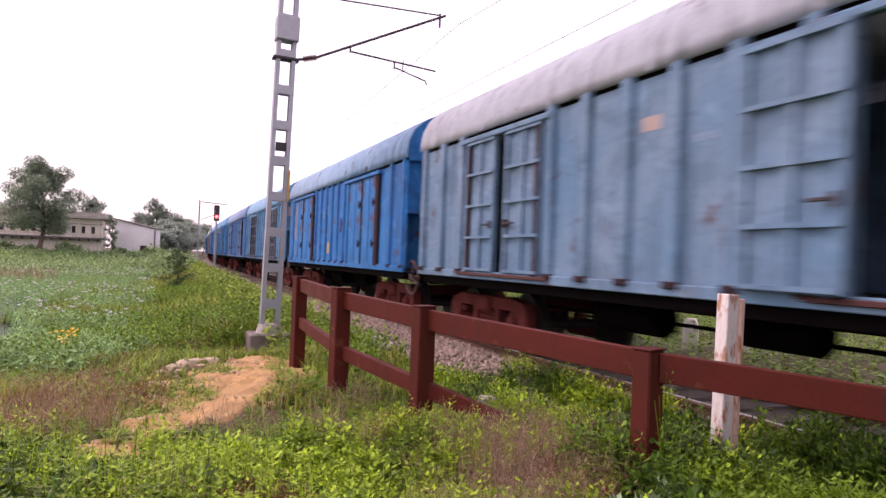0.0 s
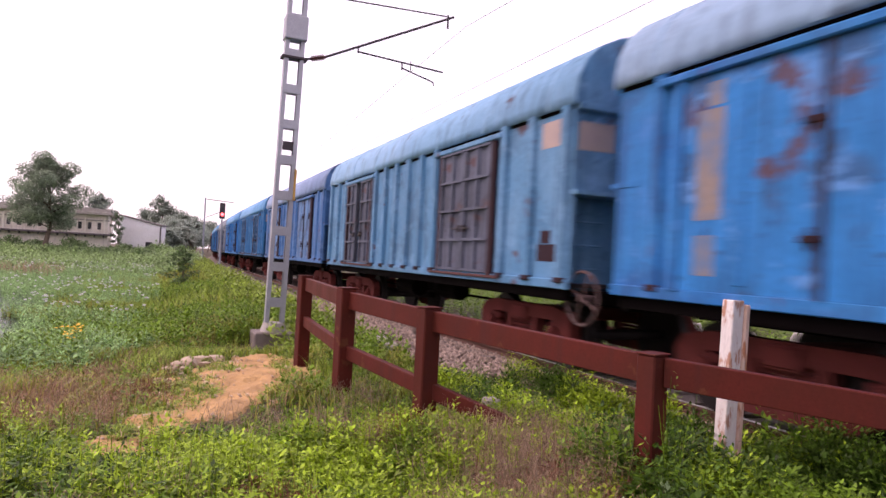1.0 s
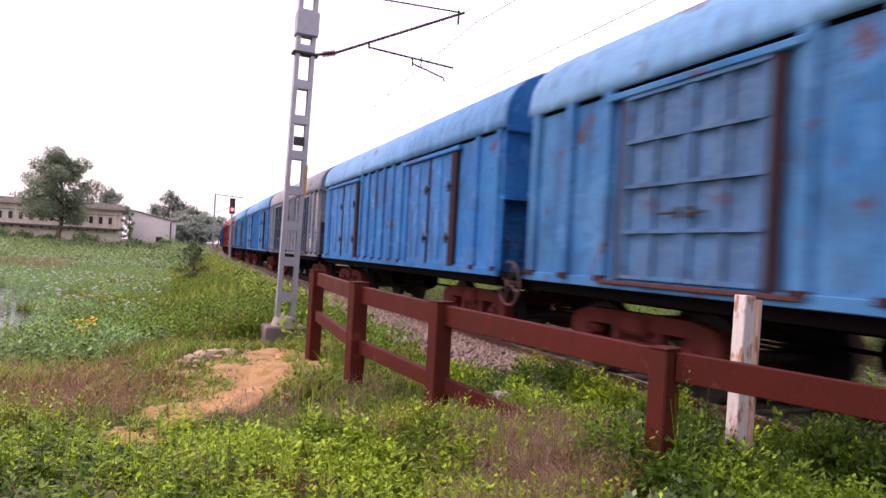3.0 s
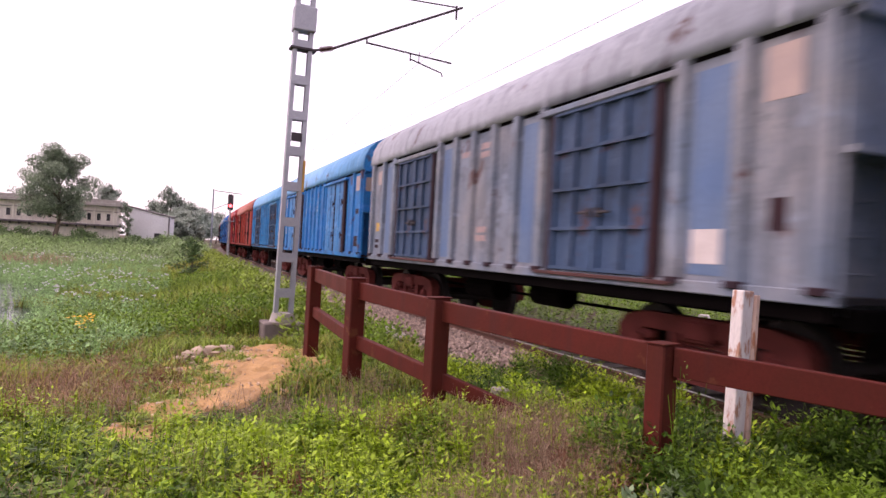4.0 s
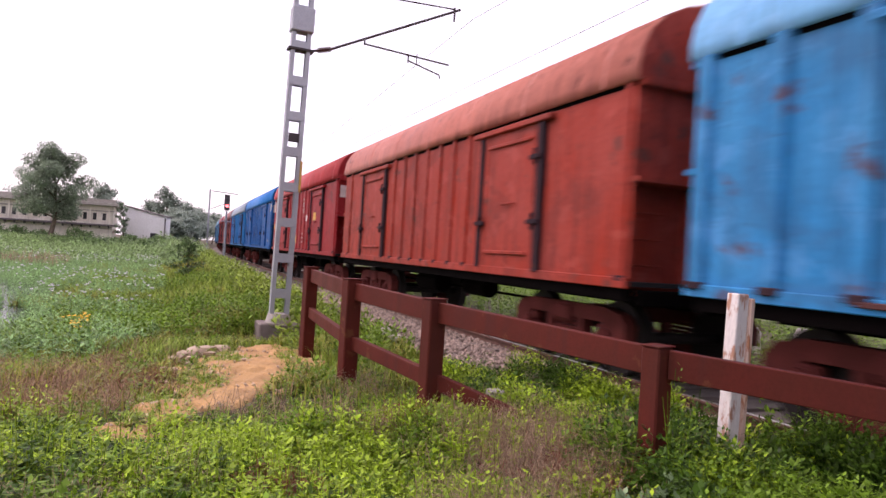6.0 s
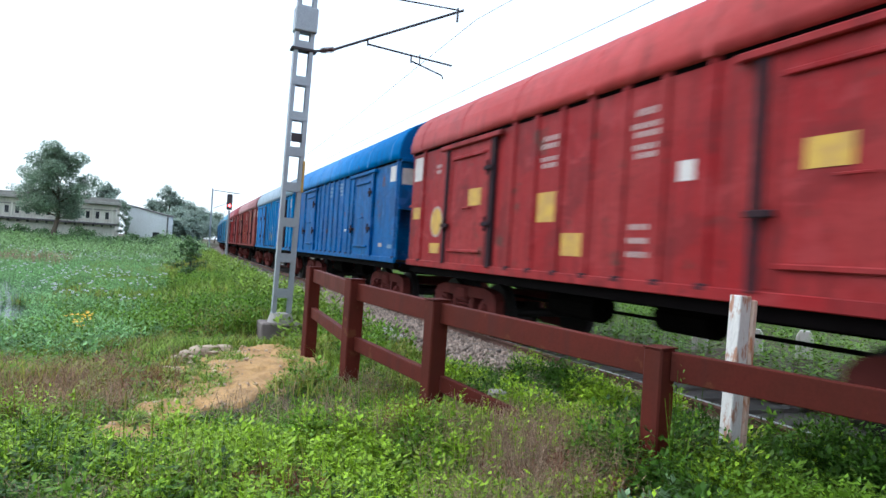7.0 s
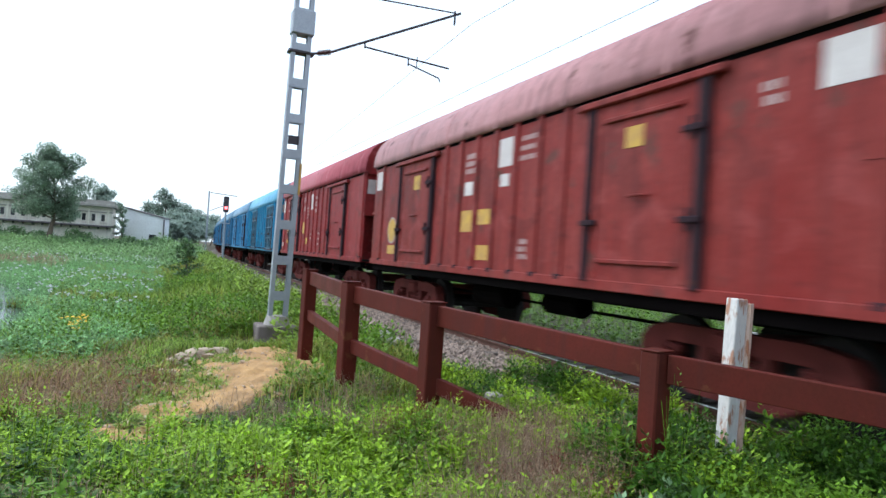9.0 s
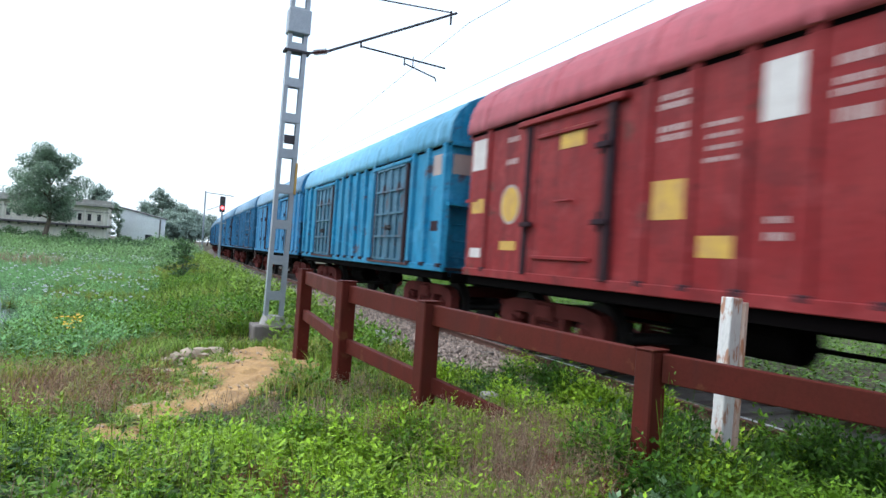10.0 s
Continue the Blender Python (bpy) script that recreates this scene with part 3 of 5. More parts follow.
def build_bogie(w, y):
    b = new("bogie")
    b.parent = w
    b.location = (0, y, RAIL)
    for s in (-1, 1):
        bm = B()
        x0, x1 = sorted((s * 0.98, s * 1.16))
        prism(bm, [(-1.42, 0.46), (-1.42, 0.70), (-1.30, 0.83), (-0.95, 0.90), (0.95, 0.90), (1.30, 0.83), (1.42, 0.70), (1.42, 0.46), (1.18, 0.44), (0.92, 0.70), (-0.92, 0.70), (-1.18, 0.44)], "x", x0, x1)
        prism(bm, [(-1.20, 0.45), (-0.58, 0.16), (0.58, 0.16), (1.20, 0.45), (1.02, 0.60), (0.52, 0.34), (-0.52, 0.34), (-1.02, 0.60)], "x", x0 + 0.012, x1 - 0.012)
        for yy in (-0.40, 0.40):
            box(bm, x0 + 0.006, x1 - 0.006, yy - 0.075, yy + 0.075, 0.30, 0.74)
        box(bm, min(s * 1.15, s * 1.20), max(s * 1.15, s * 1.20), -0.24, 0.24, 0.62, 0.80, 0.02)
        part("side_frame", bm, M_BOGIE, b, "brown cast steel bogie side frame")
        for yy in (-0.19, 0.0, 0.19):
            bm = B()
            for k in range(5):
                z = 0.32 + 0.065 * k
                rod(bm, (s * 1.07, yy, z), (s * 1.07, yy, z + 0.045), 0.085, seg=10)
            part("spring", bm, M_BOGIE, b)
        for yy in (-1.0, 1.0):
            bm = B()
            rod(bm, (s * 0.96, yy, 0.5), (s * 1.22, yy, 0.5), 0.13, seg=12)
            rod(bm, (s * 1.22, yy, 0.5), (s * 1.25, yy, 0.5), 0.08, seg=8)
            box(bm, min(s * 1.0, s * 1.15), max(s * 1.0, s * 1.15), yy - 0.19, yy + 0.19, 0.56, 0.67, 0.02)
            part("axle_box", bm, M_BOGIE, b, "brown axle box with a round cap")
    part("bolster", box(B(), -1.22, 1.22, -0.22, 0.22, 0.64, 0.87, 0.03), M_BOGIE, b, "brown cast bolster")
    for yy in (-1.0, 1.0):
        bm = B()
        rod(bm, (-1.02, 0, 0), (1.02, 0, 0), 0.08, seg=10)
        for s in (-1, 1):
            rod(bm, (s * 0.80, 0, 0), (s * 0.93, 0, 0), 0.495, seg=28)
            rod(bm, (s * 0.775, 0, 0), (s * 0.80, 0, 0), 0.525, seg=28)
            for i in range(6):
                a = math.pi * i / 3
                rod(bm, (s * 0.93, 0.3 * math.cos(a), 0.3 * math.sin(a)), (s * 0.945, 0.3 * math.cos(a), 0.3 * math.sin(a)), 0.06, seg=8)
        ws = part("wheelset", bm, M_WHEEL, b, "dark steel wheelset")
        ws.location = (0, yy, 0.5)
    return b


M_RUSTPAINT = material("rust_stained_paint", (0.040, 0.020, 0.024), (0.026, 0.022, 0.032), rough=0.75, scale=1.2, fine=20, bump=0.2, rust=0.25, rust_col=(0.09, 0.035, 0.025))
M_RUSTPAINT.node_tree.nodes["Principled BSDF"].inputs["Specular IOR Level"].default_value = 0.1
M_RUSTRAIL = material("rusty_red_sill", (0.08, 0.018, 0.015), (0.04, 0.02, 0.02), rough=0.8, scale=1.5, fine=20, bump=0.2)
M_HANDWHEEL = material("handwheel_iron", (0.10, 0.055, 0.05), (0.06, 0.035, 0.035), rough=0.7, bump=0.1)
PAINT0 = paint("wagon_blue", (0.13, 0.30, 0.55), (0.22, 0.40, 0.62), 0.25, 0.3)
# name, fresh colour, faded colour, rust, style, roof colour, door colour or None, how far each near-side door gapes
PALE, ROYAL = (0.22, 0.40, 0.58), (0.025, 0.15, 0.43)
LIVERY = {
    -1: ("weathered pale blue-grey", PALE, (0.34, 0.46, 0.57), 0.26, "grid", (0.42, 0.46, 0.50), None, (1.0, 0.16)),
    0: ("bright blue, rust-streaked", (0.04, 0.27, 0.68), (0.09, 0.34, 0.70), 0.24, "plate", (0.28, 0.42, 0.56), (0.07, 0.29, 0.66), (0, 0)),
    1: ("faded light blue, brown-doored", (0.17, 0.42, 0.68), (0.25, 0.47, 0.68), 0.20, "grid", (0.26, 0.46, 0.64), (0.15, 0.17, 0.22), (0, 0.20)),
    2: ("dusty lilac-blue", (0.11, 0.28, 0.60), (0.18, 0.34, 0.60), 0.22, "plate", (0.28, 0.38, 0.54), (0.16, 0.30, 0.52), (0, 0)),
    3: ("worn blue", (0.07, 0.29, 0.62), (0.14, 0.36, 0.62), 0.24, "grid", (0.20, 0.42, 0.66), (0.11, 0.24, 0.42), (0.22, 0)),
    4: ("bright blue", (0.04, 0.27, 0.68), (0.08, 0.35, 0.72), 0.20, "plate", (0.20, 0.42, 0.68), (0.07, 0.28, 0.64), (0, 0)),
    5: ("bleached grey", (0.29, 0.37, 0.47), (0.42, 0.42, 0.43), 0.28, "grid", (0.39, 0.42, 0.46), (0.075, 0.125, 0.21), (0, 0)),
    6: ("patchy blue", (0.035, 0.28, 0.70), (0.08, 0.36, 0.74), 0.28, "plate", (0.22, 0.46, 0.72), (0.10, 0.31, 0.62), (0, 0)),
    7: ("clear sky blue, rusty-doored", (0.07, 0.35, 0.72), (0.12, 0.41, 0.74), 0.22, "grid", (0.22, 0.48, 0.74), (0.075, 0.145, 0.24), (0, 0)),
    8: ("orange-red", (0.50, 0.08, 0.055), (0.46, 0.11, 0.09), 0.2, "panel", (0.50, 0.20, 0.16), None, (0, 0)),
    9: ("oxide red", (0.42, 0.045, 0.05), (0.40, 0.075, 0.075), 0.18, "panel", (0.42, 0.08, 0.08), None, (0, 0)),
    10: ("deep royal blue", ROYAL, (0.035, 0.19, 0.47), 0.12, "panel", (0.04, 0.21, 0.52), None, (0, 0)),
    11: ("patchy light blue", (0.03, 0.23, 0.57), (0.07, 0.33, 0.66), 0.30, "plate", (0.38, 0.45, 0.52), (0.03, 0.24, 0.62), (0, 0)),
    12: ("dull red", (0.33, 0.060, 0.055), (0.34, 0.09, 0.08), 0.26, "panel", (0.46, 0.26, 0.26), None, (0, 0)),
    13: ("oxide red", (0.34, 0.052, 0.055), (0.36, 0.078, 0.078), 0.22, "panel", (0.42, 0.13, 0.15), None, (0, 0)),
    14: ("light blue", (0.10, 0.38, 0.66), (0.17, 0.44, 0.66), 0.22, "grid", (0.28, 0.52, 0.70), (0.16, 0.28, 0.38), (0, 0)),
}
PLAIN = ["mid blue", (0.10, 0.30, 0.56), (0.17, 0.36, 0.58), 0.28, "grid", (0.30, 0.42, 0.55), None, (0, 0)]


M_BLUEWRITING = material("faded_writing", (0.22, 0.31, 0.42), (0.12, 0.22, 0.36), rough=0.75, scale=8, bump=0)
M_BLUEBAY = material("dull_blue_repaint", (0.07, 0.15, 0.29), (0.12, 0.19, 0.29), rough=0.6, scale=1.2, fine=18, bump=0.12, mix=0.9, streak=0.6)
M_WORN = material("worn_tan_paint", (0.24, 0.19, 0.16), (0.07, 0.16, 0.30), rough=0.7, scale=3.5, fine=20, bump=0.1, mix=0.95)
MARKS = {
    9: (("w", 6.4, 3.2, 0.5, 0.5), ("t", 5.3, 3.1, 0.3, 0.22), ("y", 6.2, 2.24, 0.4, 0.25), ("O", 5.2, 2.04, 0.6, 0.6), ("y", 5.3, 1.51, 0.5, 0.2), ("y", 3.4, 2.44, 0.5, 0.3),
        ("t", 0.9, 3.11, 0.45, 0.22), ("t", 0.9, 2.82, 0.45, 0.19), ("y", 0.8, 2.17, 0.52, 0.43), ("y", 0.0, 1.64, 0.52, 0.31), ("t", -1.37, 3.2, 0.45, 0.12),
        ("t", -1.4, 2.99, 0.5, 0.2), ("t", -1.4, 2.74, 0.47, 0.2), ("t", -1.0, 1.86, 0.4, 0.1), ("t", -1.0, 1.7, 0.4, 0.1), ("t", -1.0, 1.54, 0.4, 0.1), ("w", -2.6, 2.45, 0.24, 0.22), ("y", -3.47, 2.46, 0.45, 0.27)),
    12: (("w", 6.4, 3.2, 0.45, 0.46), ("y", 3.6, 2.95, 0.36, 0.3), ("O", 5.2, 1.95, 0.6, 0.46), ("y", 5.2, 1.5, 0.5, 0.2), ("t", 0.9, 3.1, 0.4, 0.4), ("w", 0.9, 2.65, 0.33, 0.24),
         ("w", -0.1, 3.15, 0.45, 0.46), ("t", -0.9, 3.3, 0.5, 0.11), ("t", -0.9, 3.15, 0.5, 0.11), ("t", -0.9, 3.0, 0.5, 0.11), ("w", -0.1, 2.7, 0.28, 0.2), ("y", 0.9, 2.07, 0.47, 0.38),
         ("y", 0.1, 2.13, 0.5, 0.26), ("y", 0.1, 1.52, 0.45, 0.25), ("t", -0.9, 1.6, 0.3, 0.34), ("y", -3.6, 2.95, 0.31, 0.25), ("w", -6.2, 3.25, 0.48, 0.41), ("t", -5.31, 3.1, 0.27, 0.27)),
    13: (("w", 6.47, 3.3, 0.5, 0.52), ("t", 5.4, 3.3, 0.4, 0.12), ("t", 5.4, 2.95, 0.4, 0.13), ("y", 6.3, 2.3, 0.45, 0.24), ("O", 5.25, 2.28, 0.6, 0.49), ("y", 5.35, 1.64, 0.5, 0.14),
         ("w", 6.29, 1.51, 0.4, 0.16), ("y", 3.57, 3.1, 0.55, 0.28), ("t", 1.6, 3.25, 0.48, 0.2), ("t", 1.6, 2.9, 0.48, 0.2), ("y", 1.6, 2.17, 0.52, 0.43), ("y", 0.8, 1.67, 0.45, 0.22)),
    10: (("w", -6.31, 3.37, 0.46, 0.37), ("v", 0.0, 3.2, 0.45, 0.36), ("v", -0.8, 3.2, 0.5, 0.42), ("w", -2.75, 1.93, 0.2, 0.07), ("p", -5.4, 1.53, 0.28, 0.1), ("v", -6.3, 1.5, 0.44, 0.14), ("w", 6.3, 3.3, 0.4, 0.4)),
    11: (("w", 6.3, 3.3, 0.5, 0.46), ("O", 6.1, 2.42, 0.6, 0.44), ("y", 6.1, 1.9, 0.5, 0.32), ("y", 6.1, 1.47, 0.5, 0.19), ("y", 0.2, 1.76, 0.5, 0.40), ("y", -0.52, 1.72, 0.5, 0.36),
         ("w", -0.52, 2.1, 0.32, 0.28), ("v", 0.92, 3.2, 0.45, 0.36), ("v", -1.24, 3.05, 0.45, 0.6), ("v", -1.24, 1.8, 0.4, 0.24), ("p", -6.3, 3.2, 0.5, 0.4)),
    7: (("v", 0.1, 3.2, 0.45, 0.16), ("v", 0.1, 2.98, 0.45, 0.16), ("v", -0.7, 3.2, 0.45, 0.16), ("v", -0.7, 2.98, 0.45, 0.16), ("r", -5.6, 1.71, 0.5, 0.32), ("p", -6.0, 3.1, 0.45, 0.4)),
    6: (("y", 6.42, 2.0, 0.3, 0.3), ("p", 6.42, 3.2, 0.3, 0.36), ("v", 0.9, 2.9, 0.4, 0.2), ("v", 1.6, 2.7, 0.4, 0.2), ("v", -0.6, 2.8, 0.4, 0.4), ("p", -6.4, 3.25, 0.5, 0.42), ("r", -6.3, 2.43, 0.36, 0.15), ("r", -6.2, 1.58, 0.5, 0.3)),
    5: (("b", 5.27, 2.36, 0.5, 2.1), ("b", 1.6, 2.36, 0.5, 2.1), ("b", -1.6, 2.36, 0.5, 2.1), ("b", -5.27, 2.36, 0.5, 2.1), ("w", -5.27, 1.6, 0.4, 0.35), ("p", -6.1, 3.2, 0.4, 0.5), ("r", -6.1, 1.9, 0.2, 0.3),
        ("t", 0.8, 3.2, 0.45, 0.16), ("t", 0.0, 3.2, 0.45, 0.3), ("t", 0.0, 1.75, 0.45, 0.3), ("p", 6.1, 3.2, 0.30, 0.34), ("y", 6.1, 1.95, 0.3, 0.22), ("r", 6.1, 1.6, 0.40, 0.08), ("r", 6.1, 1.46, 0.40, 0.08)),
    1: (("p", -6.43, 3.3, 0.47, 0.37), ("r", -6.01, 1.82, 0.27, 0.18), ("r", -6.3, 1.6, 0.5, 0.24)),
    3: (("p", -6.4, 3.26, 0.54, 0.31), ("p", -5.6, 2.87, 0.33, 0.25), ("r", -6.4, 1.45, 0.5, 0.32), ("v", -5.3, 1.46, 0.5, 0.14)),
    0: (("q", 5.27, 2.5, 0.34, 1.1), ("q", 5.3, 1.6, 0.26, 0.4), ("q", 5.22, 3.2, 0.2, 0.24), ("y", 0.2, 1.65, 0.34, 0.34), ("r", -1.24, 2.3, 0.2, 0.4)),
    -1: (("p", 0.2, 3.0, 0.3, 0.16), ("v", -0.6, 2.74, 0.36, 0.12), ("v", 6.18, 1.7, 0.4, 0.2)),
    14: (("p", -6.3, 3.2, 0.5, 0.4), ("r", -6.2, 2.0, 0.45, 0.2)),
}
MARKS[13] += (("t", 0.8, 2.9, 0.43, 0.07), ("t", 0.8, 2.78, 0.43, 0.07), ("t", 0.8, 2.66, 0.43, 0.07), ("t", 0.8, 2.54, 0.43, 0.07), ("w", 0.0, 3.1, 0.42, 0.55), ("t", -0.6, 3.22, 0.4, 0.13), ("t", -0.6, 3.0, 0.43, 0.19),
              ("t", -0.6, 2.76, 0.39, 0.17), ("t", 0.0, 1.92, 0.3, 0.09), ("t", 0.0, 1.77, 0.3, 0.11), ("t", -0.8, 1.94, 0.3, 0.09), ("t", -0.8, 1.75, 0.3, 0.08), ("t", -0.8, 1.57, 0.3, 0.09))


def mark(w, name, y, z, wd, ht, mat, out=0.0, label="painted marking"):
    """A painted panel on the near side."""
    x = -W2 - 0.004 - out
    part(name, box(B(), x, x + 0.0035 + 0.004, y - wd / 2, y + wd / 2, z - ht / 2, z + ht / 2), mat, w, label)


def writing(w, y, z, wd, ht, mat, out=0.0):
    """Rows of small plain bars where writing cannot be read."""
    bm = B()
    x = -W2 - 0.004 - out
    rows = max(1, round(ht / 0.12))
    for r in range(rows):
        zc = z - ht / 2 + ht * (r + 0.5) / rows
        h = ht / rows * 0.34
        u = y - wd / 2 + 0.04 * random.random()
        while u < y + wd / 2 - 0.05:
            k = random.uniform(0.03, 0.075)
            box(bm, x, x + 0.0075, u, min(u + k, y + wd / 2), zc - h, zc + h)
            u += k + random.uniform(0.018, 0.035)
    part("writing_bar", bm, mat, w, "row of unreadable stencilled writing")


def disc(w, y, z, r, mat, label, out=0.0):
    bm = B()
    rod(bm, (-W2 - 0.004 - out, y, z), (-W2 + 0.004, y, z), r, seg=28)
    part("round_marking", bm, mat, w, label)


def make_train():
    masters = {}
    for style in ("grid", "plate", "panel"):
        w = build_wagon(style)
        for y in (-4.75, 4.75):
            build_bogie(w, y)
        masters[style] = w
    train = {}
    used, spare = set(), []
    for n in range(-3, 34):
        name, col, fade, rust, style, roofc, doorc, gape = LIVERY.get(n, PLAIN)
        if n not in LIVERY:
            style = ("grid", "plate")[n % 2]
            k = 0.85 + 0.1 * (n % 4)
            col, fade = tuple(c * k for c in col), tuple(c * k for c in fade)
        if style in used:
            w = copy_thing(masters[style], pose(0, 0, 0))
        else:
            w = masters[style]
            used.add(style)
        train[n] = w
        if n <= 20 or n % 4 == 0:
            body = paint("wagon_paint", col, fade, rust, seed=n * 1.37 + 5)
            # roof colour lifted so that the paint itself carries the sky's reflection
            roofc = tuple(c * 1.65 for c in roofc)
            top = paint("skylit_roof_paint", roofc, tuple(c * 0.8 for c in roofc), rust * 0.6, seed=n * 2.11 + 3, patch=0.14)
            doors = paint("wagon_door_paint", doorc, tuple(c * 1.35 for c in doorc), 0.45 if n in (2, 5, 6, 7) else 0.25, seed=n * 0.7 + 1, patch=0.75 if style == "plate" else 0.42) if doorc else body
            plain_set = (body, top, doors)
        body, top, doors = plain_set
        for ob in w.children:
            kind = ob.name.split(".")[0]
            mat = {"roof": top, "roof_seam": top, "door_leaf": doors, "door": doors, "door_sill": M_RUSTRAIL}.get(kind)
            if kind == "door_post" and n == 10:
                mat = body
            if mat is None and ob.data and ob.data.materials and ob.data.materials[0] == PAINT0:
                mat = body
            if mat:
                ob.material_slots[0].link = 'OBJECT'
                ob.material_slots[0].material = mat
            if kind == "brake_wheel" and n not in (0, 1, 4, 7) and n < 16:
                spare.append(ob)
            if style == "grid" and kind == "door_leaf" and ob.data.vertices[0].co.x < 0:
                g = gape[0] if ob.location.y < 0 else gape[1]
                c = -DOOR_C if ob.location.y < 0 else DOOR_C
                ob.location.y += g if ob.location.y > c else -g
                if abs(g) > 0.3:
                    ob.location.x -= 0.09
            for sub in ob.children:
                if sub.data and sub.data.materials and sub.data.materials[0] == PAINT0:
                    sub.material_slots[0].link = 'OBJECT'
                    sub.material_slots[0].material = doors
        tagged(w, f"{name} steel covered goods wagon with curved roof", "goods wagon", "wagons of the moving train")
    for ob in spare:
        bpy.data.objects.remove(ob)
    # painted markings, wagon by wagon: kind, place along the side, height, width, depth
    paints = {"w": M_WHITE, "y": M_YELLOW, "O": M_YELLOW, "t": M_TEXT, "p": M_PEACH, "r": M_RUSTPAINT, "q": M_WORN, "v": M_BLUEWRITING, "b": M_BLUEBAY}
    said = {"w": ("white_marking", "white painted square"), "y": ("yellow_marking", "yellow painted square"), "p": ("peach_marking", "faded peach painted square"),
            "t": ("writing_bar", "row of unreadable stencilled writing"), "r": ("rusty_patch", "bare rusty patch"), "q": ("worn_patch", "tan patch of worn paint"), "b": ("repainted_panel", "dull blue repainted panel"), "v": ("writing_bar", "row of unreadable stencilled writing")}
    bays = {"grid": [-1.6, -0.8, 0.0, 0.8, 1.6, 5.27, -5.27, 6.15, -6.15], "plate": [-1.24 + 0.72 * i for i in range(5)] + [-6.17, -5.25, 6.42],
            "panel": [-1.75 + 0.7 * i for i in range(6)] + [-6.25, -5.5, -5.0, 6.42, 5.75, 5.25]}
    for n, rows in MARKS.items():
        w = train[n]
        for kind, y, z, wd, ht in rows:
            z = min(z, 3.44 - ht / 2)
            style = LIVERY[n][4]
            if any(a < y < b for a, b in DOORS[style]):
                out = 0.044
            else:
                out = 0.0
                near = min(bays[style], key=lambda v: abs(v - y))
                y, wd = near + max(-0.02, min(0.02, y - near)), min(wd, 0.50)
            if kind == "O":
                disc(w, y, z, 0.31, M_PEACH, "pale ring round a painted disc")
                disc(w, y, z, 0.27, M_YELLOW, "yellow painted disc", 0.004)
            elif kind in "tv":
                writing(w, y, z, wd, ht, paints[kind], out)
            else:
                mark(w, said[kind][0], y, z, wd, ht, paints[kind], out + (0.005 if n == 5 and kind == "w" else 0.0), said[kind][1])
        if n in (1, 3, 6, 14, 9, 10, 12, 13):
            m = M_PEACH if n in (1, 3, 6, 14) else M_WHITE
            part("end_marking", box(B(), -1.56, -1.0, -L2 - 0.004, -L2 + 0.004, 2.98, 3.36), m, w, "faded painted square on the end wall")
    for n in (-2, 0, 2, 4, 15, 16, 17):
        for y, z in ((0.8, 2.7), (-0.8, 2.2)):
            writing(train[n], y, z, 0.42, 0.24, M_BLUEWRITING)
    return train


TRAIN = make_train()


# ---- overhead line ----
def make_mast(x, y, z0, top, lean, name_label, wide=1.0):
    """Lattice mast of two channels tied by batten plates, on a concrete block."""
    mast = new("catenary_mast")
    mast.matrix_basis = pose(x, y, z0, 0, lean, 0)
    h = top - z0
    for s in (-1, 1):
        bm = B()
        a = s * 0.17 * wide
        box(bm, a - 0.045, a + 0.045, -0.10, -0.085, 0.3, h)
        box(bm, a - 0.045, a + 0.045, 0.085, 0.10, 0.3, h)
        box(bm, min(a, a + s * 0.045) , max(a, a + s * 0.045), -0.085, 0.085, 0.3, h)
        part("upright", bm, M_MAST, mast)
    k = 0
    z = 0.75
    while z < h:
        for yy in (-0.108, 0.10):
            part("batten_plate", box(B(), -0.215 * wide, 0.215 * wide, yy, yy + 0.008, z - 0.10, z + 0.10), M_MAST, mast)
        z += 0.80
    bm = B()
    box(bm, -0.46, 0.46, -0.40, 0.40, -0.5, 0.10, 0.03)
    part("base_block", bm, M_SLEEPER, mast, "weathered concrete base block")
    bm = B()
    rod(bm, (0, 0, 0.10), (0, 0, 0.30), 0.30, 0.24, seg=16)
    part("collar", bm, M_CONC, mast, "rounded concrete collar")
    tagged(mast, name_label, "catenary mast", "overhead line masts")
    return mast


MAST_X, MAST_Y = 2.66, 15.54
mast = make_mast(MAST_X, MAST_Y, -0.46, 8.4, 1.0, "grey lattice steel catenary mast on a concrete block")
part("switch_box", box(B(), -0.25, 0.25, -0.19, 0.16, 6.65, 7.2, 0.02), M_MAST, mast, "grey metal box")
part("clamp", box(B(), -0.28, 0.30, -0.14, 0.14, 6.23, 6.29, 0.01), M_DARKMETAL, mast, "dark steel clamp")
part("yellow_plate", box(B(), 0.19, 0.235, -0.15, -0.11, 3.05, 3.75), M_YELLOW, mast, "yellow strip")
part("dark_plate", box(B(), -0.12, 0.12, -0.12, -0.1, 4.16, 4.36), M_DARKMETAL, mast, "dark small plate")


